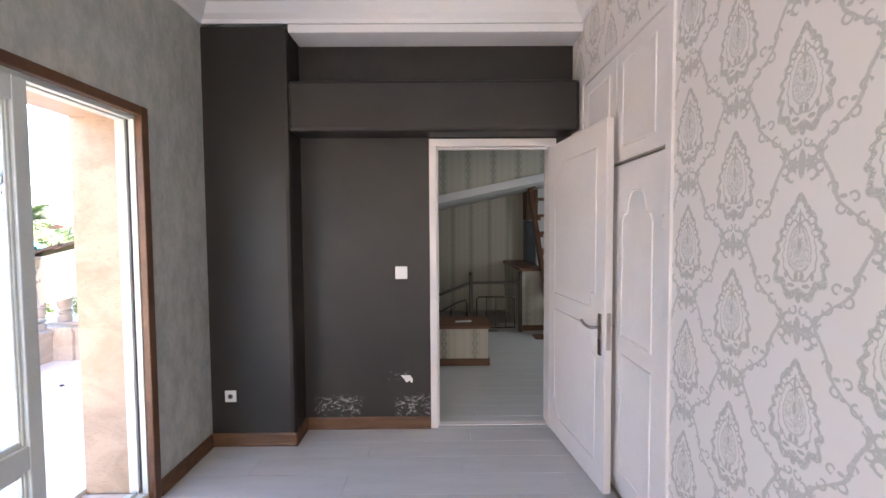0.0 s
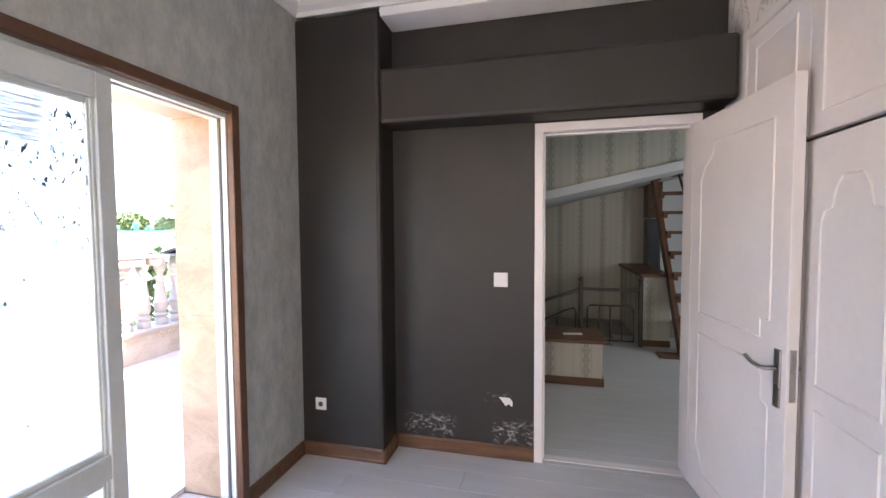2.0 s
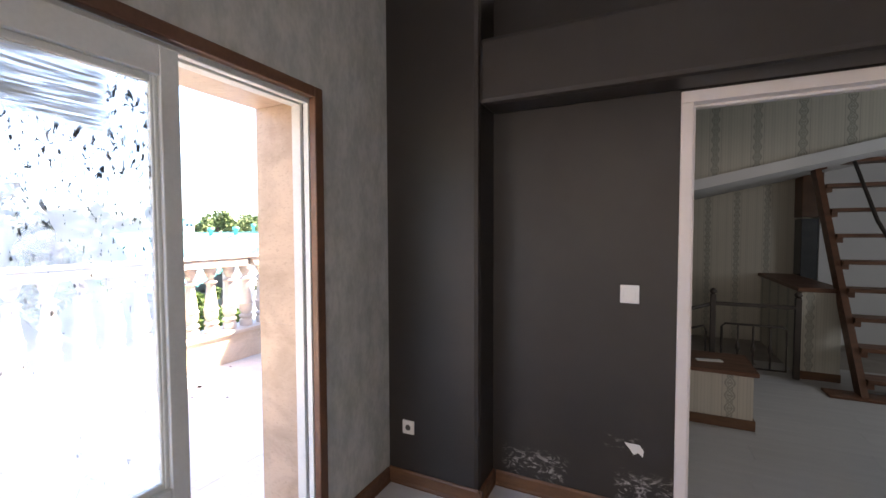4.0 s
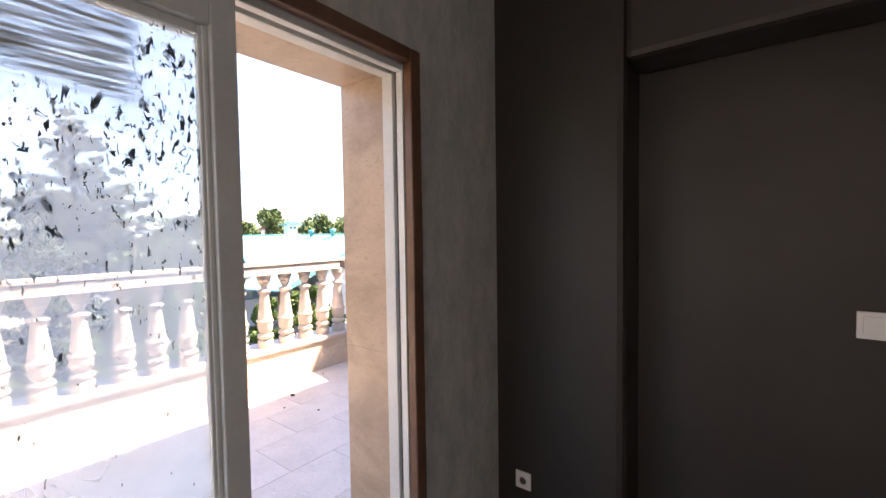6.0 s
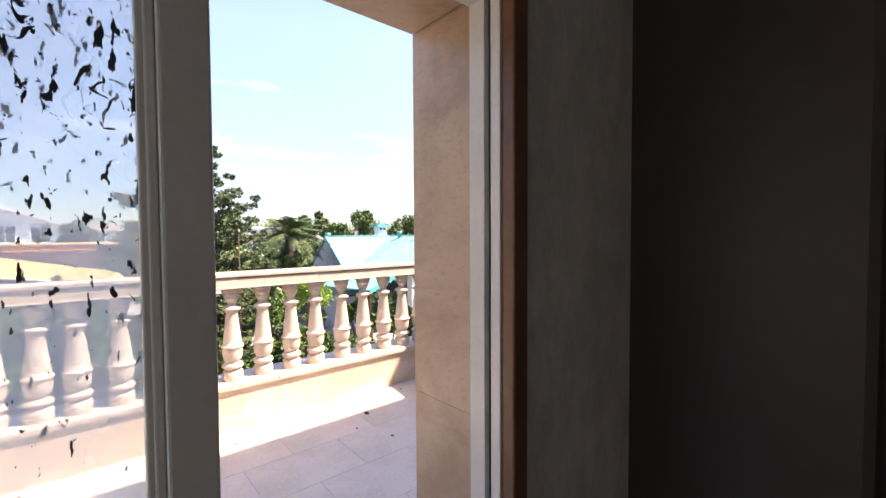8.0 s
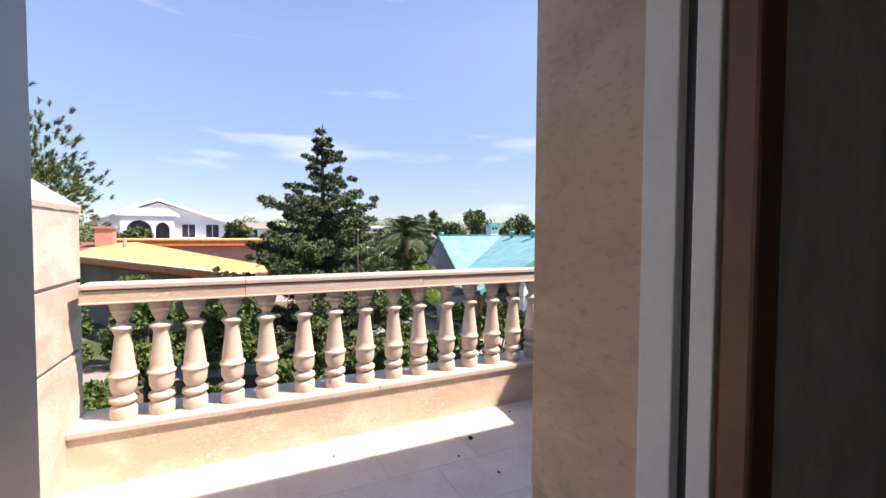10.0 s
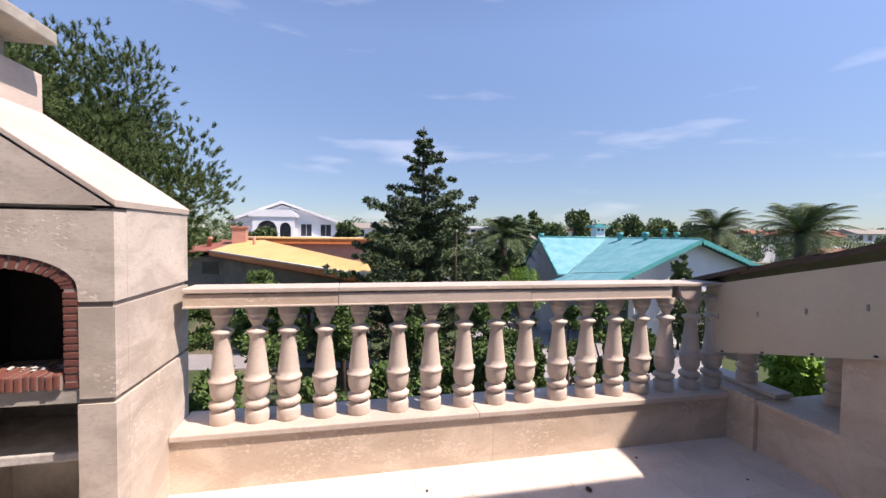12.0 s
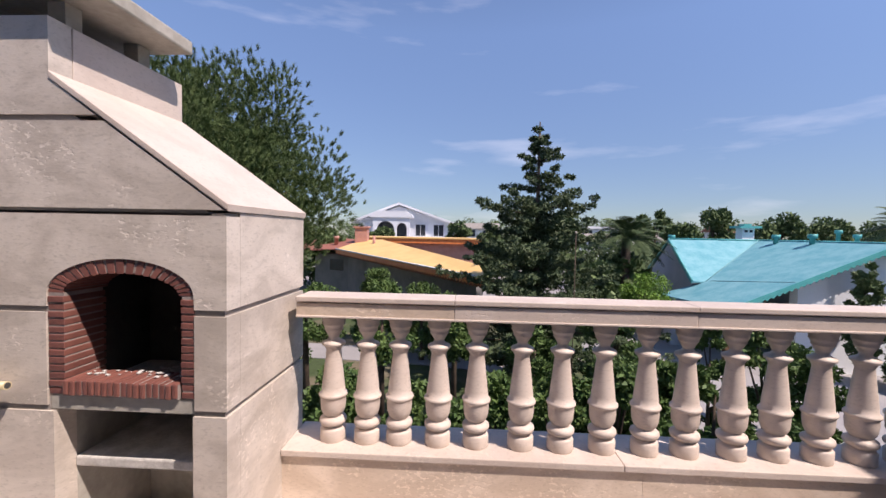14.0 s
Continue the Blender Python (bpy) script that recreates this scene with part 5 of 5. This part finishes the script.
part("wall", box(-42, -5.5, GZ0, -38.5, 3.6, 0.55), PINK, annex)
part("fascia", box(-43, -6.3, 0.55, -38.0, 4.2, 0.95), ORANGE_TRIM, annex)
part("roof", box(-43.2, -6.5, 0.95, -37.9, 4.4, 1.05), ORANGE, annex)

# white villa with an arched porch
villa = thing("white_villa", (-60, -5.5, GZ0), "white villa with a shallow gable and an arched porch", "house")
VX = -60.0
part("wall", prism([(-12.0, GZ0), (0.6, GZ0), (0.6, 3.0), (-6.3, 5.0), (-12.0, 3.0)], "x", VX - 12, VX), RENDER_WHITE, villa)
for ya, yb in ((-13.0, -6.3), (1.4, -6.3)):
    sheet([(VX + 0.8, ya, 2.85), (VX + 0.8, yb, 5.5), (VX - 13, yb, 5.5), (VX - 13, ya, 2.85)], RENDER_WHITE, villa, thick=0.3)
part("porch", prism([(-9.6, 0.2), (-9.1, 0.2), (-9.1, 1.8)] + [(-7.9 + 1.2 * math.cos(math.pi * (1 - k / 10)), 1.8 + 1.1 * math.sin(math.pi * k / 10)) for k in range(11)] +
                    [(-6.7, 0.2), (-6.4, 0.2), (-6.4, 1.9)] + [(-5.7 + 0.7 * math.cos(math.pi * (1 - k / 10)), 1.9 + 0.8 * math.sin(math.pi * k / 10)) for k in range(11)] +
                    [(-5.0, 0.2), (-4.6, 0.2), (-4.6, 3.4), (-9.6, 3.4)], "x", VX + 1.4, VX + 1.8), RENDER_WHITE, villa)
# dark sheet painted in for the shade behind the porch arches
part("porch_shade", box(VX + 0.02, -9.4, 0.2, VX + 0.1, -4.8, 3.0), WINDOW_DARK, villa)
part("porch_roof", prism([(-10.0, 3.4), (-4.2, 3.4), (-4.2, 3.7), (-5.2, 4.3), (-9.0, 4.3), (-10.0, 3.7)], "x", VX, VX + 2.0), RENDER_WHITE, villa)
part("balcony", box(VX, -12.0, -0.1, VX + 1.9, 0.6, 0.25), RENDER_WHITE, villa)
for y in (-3.3, -0.8):
    wall_window(villa, (VX, y, 0.9), 1.5, 1.7, 0.12)

# far roofs on the skyline
rng = random.Random(5)
for i, (dx, ry, top, w, mat_, lab) in enumerate((
        (78, 0.33, 3.6, 9, RENDER_WHITE, "far white flat-roofed building"), (70, 0.30, 1.8, 8, GREY_ROOF, "far house with a grey roof"), (82, 0.42, 3.0, 7, RENDER_WHITE, "far white flat-roofed town building"),
        (60, 0.50, 1.9, 6, GREY_ROOF, "far house with a grey-brown roof"), (75, 0.62, 3.4, 6, RED_ROOF, "far house with a red roof"), (70, 1.22, 3.2, 12, RED_ROOF, "far house with a red tile roof"),
        (55, 1.40, 2.9, 10, RED_ROOF, "far house with a red tile roof"), (62, 1.62, 3.6, 12, GREY_ROOF, "far white house with a grey roof"), (30, 1.62, 0.6, 8, RED_ROOF, "brick-red building at the boundary"),
        (70, 0.02, 3.2, 8, GREY_ROOF, "far house with a dark roof"))):
    x, y = -2 - dx, 2.85 + ry * dx
    h = thing("far_house", (x, y, GZ0), lab, "house", "skyline houses")
    part("wall", box(x - 4, y - w / 2, GZ0, x, y + w / 2, top - 0.9), RENDER_WHITE if mat_ is not RED_ROOF or dx > 40 else RED_ROOF, h)
    if mat_ is RENDER_WHITE:
        part("roof", box(x - 4.3, y - w / 2 - 0.3, top - 0.9, x + 0.4, y + w / 2 + 0.3, top - 0.5), RENDER_WHITE, h)
    else:
        part("roof", prism([(x - 4.6, top - 0.95), (x + 0.6, top - 0.95), (x - 2, top)], "y", y - w / 2 - 0.4, y + w / 2 + 0.4), mat_, h)
    for k in range(int(w / 2.4)):
        part("window", box(x, y - w / 2 + 1.0 + 2.3 * k, top - 2.3, x + 0.05, y - w / 2 + 2.0 + 2.3 * k, top - 1.2), WINDOW_DARK, h)

# trees
conifer((-16.0, 5.15, GZ0), 8.65, 3.7, 3)
stone_pine("large dark green stone pine behind the oven", (-17.0, -7.0, GZ0), 11.2, 6.2, 11, 620)
stone_pine("dark green pine beside the large pine", (-20.0, -10.8, GZ0), 13.0, 5.2, 12, 320)
palm((-27.5, 28.6, GZ0), 5.7, 3.0, 1)
palm((-18.5, 24.6, GZ0), 5.3, 3.1, 2)
palm((-25.5, 11.6, GZ0), 4.9, 2.5, 3)
for i, (dx, ry, top, r) in enumerate(((42, 0.57, 4.3, 2.4), (44, 0.72, 4.1, 2.6), (46, 0.83, 3.7, 3.0), (48, 0.93, 3.3, 2.8), (45, 0.44, 4.4, 1.9), (47, 0.40, 4.0, 1.9), (55, 0.24, 4.4, 2.3), (40, 0.06, 2.3, 2.0), (50, -0.02, 2.9, 2.2), (52, 0.17, 3.2, 2.2), (38, 0.50, 2.6, 2.0),
                                      (30, 0.43, 0.9, 1.9), (24, 0.36, 0.4, 1.8), (22, 0.29, 0.2, 1.7), (45, -0.2, 2.0, 2.0), (60, 1.1, 2.4, 3.0), (34, -0.33, 1.6, 2.0))):
    clump_tree("rounded green garden tree among the houses", "tree", (-2 - dx, 2.85 + ry * dx, GZ0), top - GZ0, r, FAR_LEAF, 40 + i, 22, 240, 0.22, 0.25, "background trees")

line = thing("far_tree_line", (-100, 60, GZ0), "continuous far line of green trees and gardens", "far woods", kind="stuff")
tr = random.Random(9)
cs, rs = [], []
for i in range(760):
    a = tr.uniform(-0.75, 2.3)
    d = tr.uniform(70, 130)
    cs.append((-2 - d, 2.85 + a * d, tr.uniform(-3.0, 2.2 + 0.020 * d))), rs.append(tr.uniform(1.2, 2.6))
for i in range(160):
    a = tr.uniform(-0.6, 2.0)
    d = tr.uniform(36, 58)
    if -0.30 < a < 0.04:
        continue
    cs.append((-2 - d, 2.85 + a * d, tr.uniform(-3.2, 1.4))), rs.append(tr.uniform(1.0, 1.9))
crown("crown", line, leaves(cs, rs, 170, 0.26, 0.8, 21), FAR_LEAF)

# shrubs seen between the balusters
for i, (x, y, top, r, m, lab) in enumerate((
        (-8.6, 0.9, -0.55, 0.75, LEAF, "leafy green garden shrub"), (-9.2, 2.3, -0.9, 0.8, LEAF, "leafy green garden shrub"), (-8.2, 3.3, -0.35, 0.65, LEAF, "tall leafy green shrub"),
        (-8.4, 4.25, -0.15, 0.55, LEAF, "tall columnar green shrub"), (-8.3, 5.0, 0.05, 0.55, LEAF, "tall columnar green shrub"), (-8.5, 5.75, -0.1, 0.55, LEAF, "tall columnar green shrub"),
        (-9.5, 7.1, -0.3, 0.6, LEAF, "leafy green garden shrub"), (-10.2, 8.4, 0.1, 0.65, LEAF, "dark leafy shrub by the driveway"), (-11.0, 9.8, -0.5, 0.7, LEAF, "leafy green garden shrub"),
        (-12.5, 0.8, 0.35, 0.9, LEAF, "leafy shrub with pale flowers"), (-13.0, 2.6, 0.3, 0.8, LEAF, "leafy dark green garden shrub"), (-13.5, -1.5, 0.2, 1.0, LEAF, "leafy dark green garden shrub"), (-7.5, 2.0, -1.5, 0.8, LEAF, "low leafy green garden shrub"),
        (-12.8, 8.9, -0.35, 0.55, LEAF, "tall columnar green shrub"), (-13.4, 10.9, -0.25, 0.5, LEAF, "tall columnar green shrub"), (-19.0, 9.9, 0.15, 1.1, LIME, "bright lime-green shrub by the driveway"), (-16.5, 22.0, 0.0, 1.1, LEAF, "leafy green shrub by the house"),
        (-10.5, 0.0, -1.9, 0.7, LEAF, "leafy dark green garden shrub"), (-11.5, 1.6, -2.0, 0.7, LEAF, "leafy dark green garden shrub"), (-11.2, 3.4, -1.7, 0.7, LEAF, "leafy dark green garden shrub"),
        (-12.6, 4.6, -0.6, 0.9, LEAF, "leafy dark green garden shrub"), (-12.0, 6.3, -1.2, 0.8, LEAF, "leafy dark green garden shrub"), (-13.8, 6.9, -0.4, 0.9, LEAF, "leafy dark green garden shrub"),
        (-16.8, 17.6, -0.8, 1.0, LEAF, "leafy dark green garden shrub"),
        (-15.8, 20.0, -0.5, 1.1, LEAF, "leafy dark green garden shrub"), (-18.5, 1.2, -0.2, 1.0, LEAF, "leafy dark green garden shrub"), (-20.5, -1.0, -0.1, 1.0, LEAF, "leafy dark green garden shrub"),
        (-15.0, -3.0, -0.2, 1.0, LEAF, "leafy dark green garden shrub"), (-7.6, 0.3, -1.3, 0.8, LEAF, "low leafy green garden shrub"), (-7.4, 3.9, -1.4, 0.7, LEAF, "low leafy green garden shrub"),
        (-8.6, 12.2, -0.9, 0.9, LIME, "bright green shrub beyond the driveway"), (-6.8, 9.0, -0.35, 0.75, LIME, "bright yellow-green thuja bush"),
        (-5.4, 7.4, 0.62, 0.5, LIME, "bright yellow-green thuja bush"), (-4.5, 7.3, 0.66, 0.5, LIME, "bright yellow-green thuja bush"), (-3.95, 6.6, 0.62, 0.30, LIME, "bright yellow-green thuja bush"))):
    clump_tree(lab, "shrub", (x, y, GZ0), top - GZ0, r, m, 70 + i, 22, 420, 0.055 if m is LEAF else 0.05, 0.55 if x < -12 and top > 0.1 else 0.12, "garden shrubs", "shrub")
clump_tree("dark flowering creeper climbing the white gable", "creeper", (-17.75, 17.0, GZ0), 4.6, 0.50, FAR_LEAF, 99, 70, 130, 0.07, 0.1, name="creeper")
pole = thing("lamp_pole", (-12.0, 4.9, GZ0), "thin grey metal pole in front of the conifer", "pole")
part("shaft", tube([(-12.0, 5.35, GZ0), (-12.0, 5.35, 1.55)], 0.011, 8), BARK, pole)
part("head", lathe([(0.01, 1.55), (0.03, 1.57), (0.025, 1.62), (0.01, 1.63)], 10, -12.0, 5.35), CONCRETE, pole)

# ---- floor pieces ----
plank_w, plank_l = 0.192, 1.28
plank = mesh_of("plank", box(-plank_l / 2 + 0.0008, -plank_w / 2 + 0.0008, -0.010, plank_l / 2 - 0.0008, plank_w / 2 - 0.0008, 0.0, 0.0012), LAMINATE)
for r in range(48):
    y = Y0 + plank_w * (r + 0.5)
    lo, hi = X0, (X1 if y < 4.15 else 3.3)
    x = lo - (r * 0.47 % 1.0) * plank_l
    while x < hi - 0.02:
        a, b = max(x, lo), min(x + plank_l, hi)
        if b - a > 0.02 and not (5.5 < y < 6.7 and b < -0.2) and not (y > 6.95 and b < 0.95):
            if b - a > plank_l - 0.001:
                piece("plank", plank, floor, ((a + b) / 2, y, 0.0))
            else:
                cut = mesh_of("plank", box(-(b - a) / 2 + 0.0008, -plank_w / 2 + 0.0008, -0.010, (b - a) / 2 - 0.0008, plank_w / 2 - 0.0008, 0.0, 0.0012), LAMINATE)
                piece("plank", cut, floor, ((a + b) / 2, y, 0.0))
        x += plank_l
tw, tl = 0.40, 0.60
tile = mesh_of("tile", box(-tw / 2 + 0.001, -tl / 2 + 0.001, -0.003, tw / 2 - 0.001, tl / 2 - 0.001, 0, 0.0015), TILE)
for i in range(6):
    for j in range(12):
        x, y = -2.175 - tw / 2 - tw * i, -1.0 + tl * j + (tl / 2 if i % 2 else 0)
        if x - tw / 2 > -4.7:
            piece("tile", tile, terrace, (x, y, FZ))
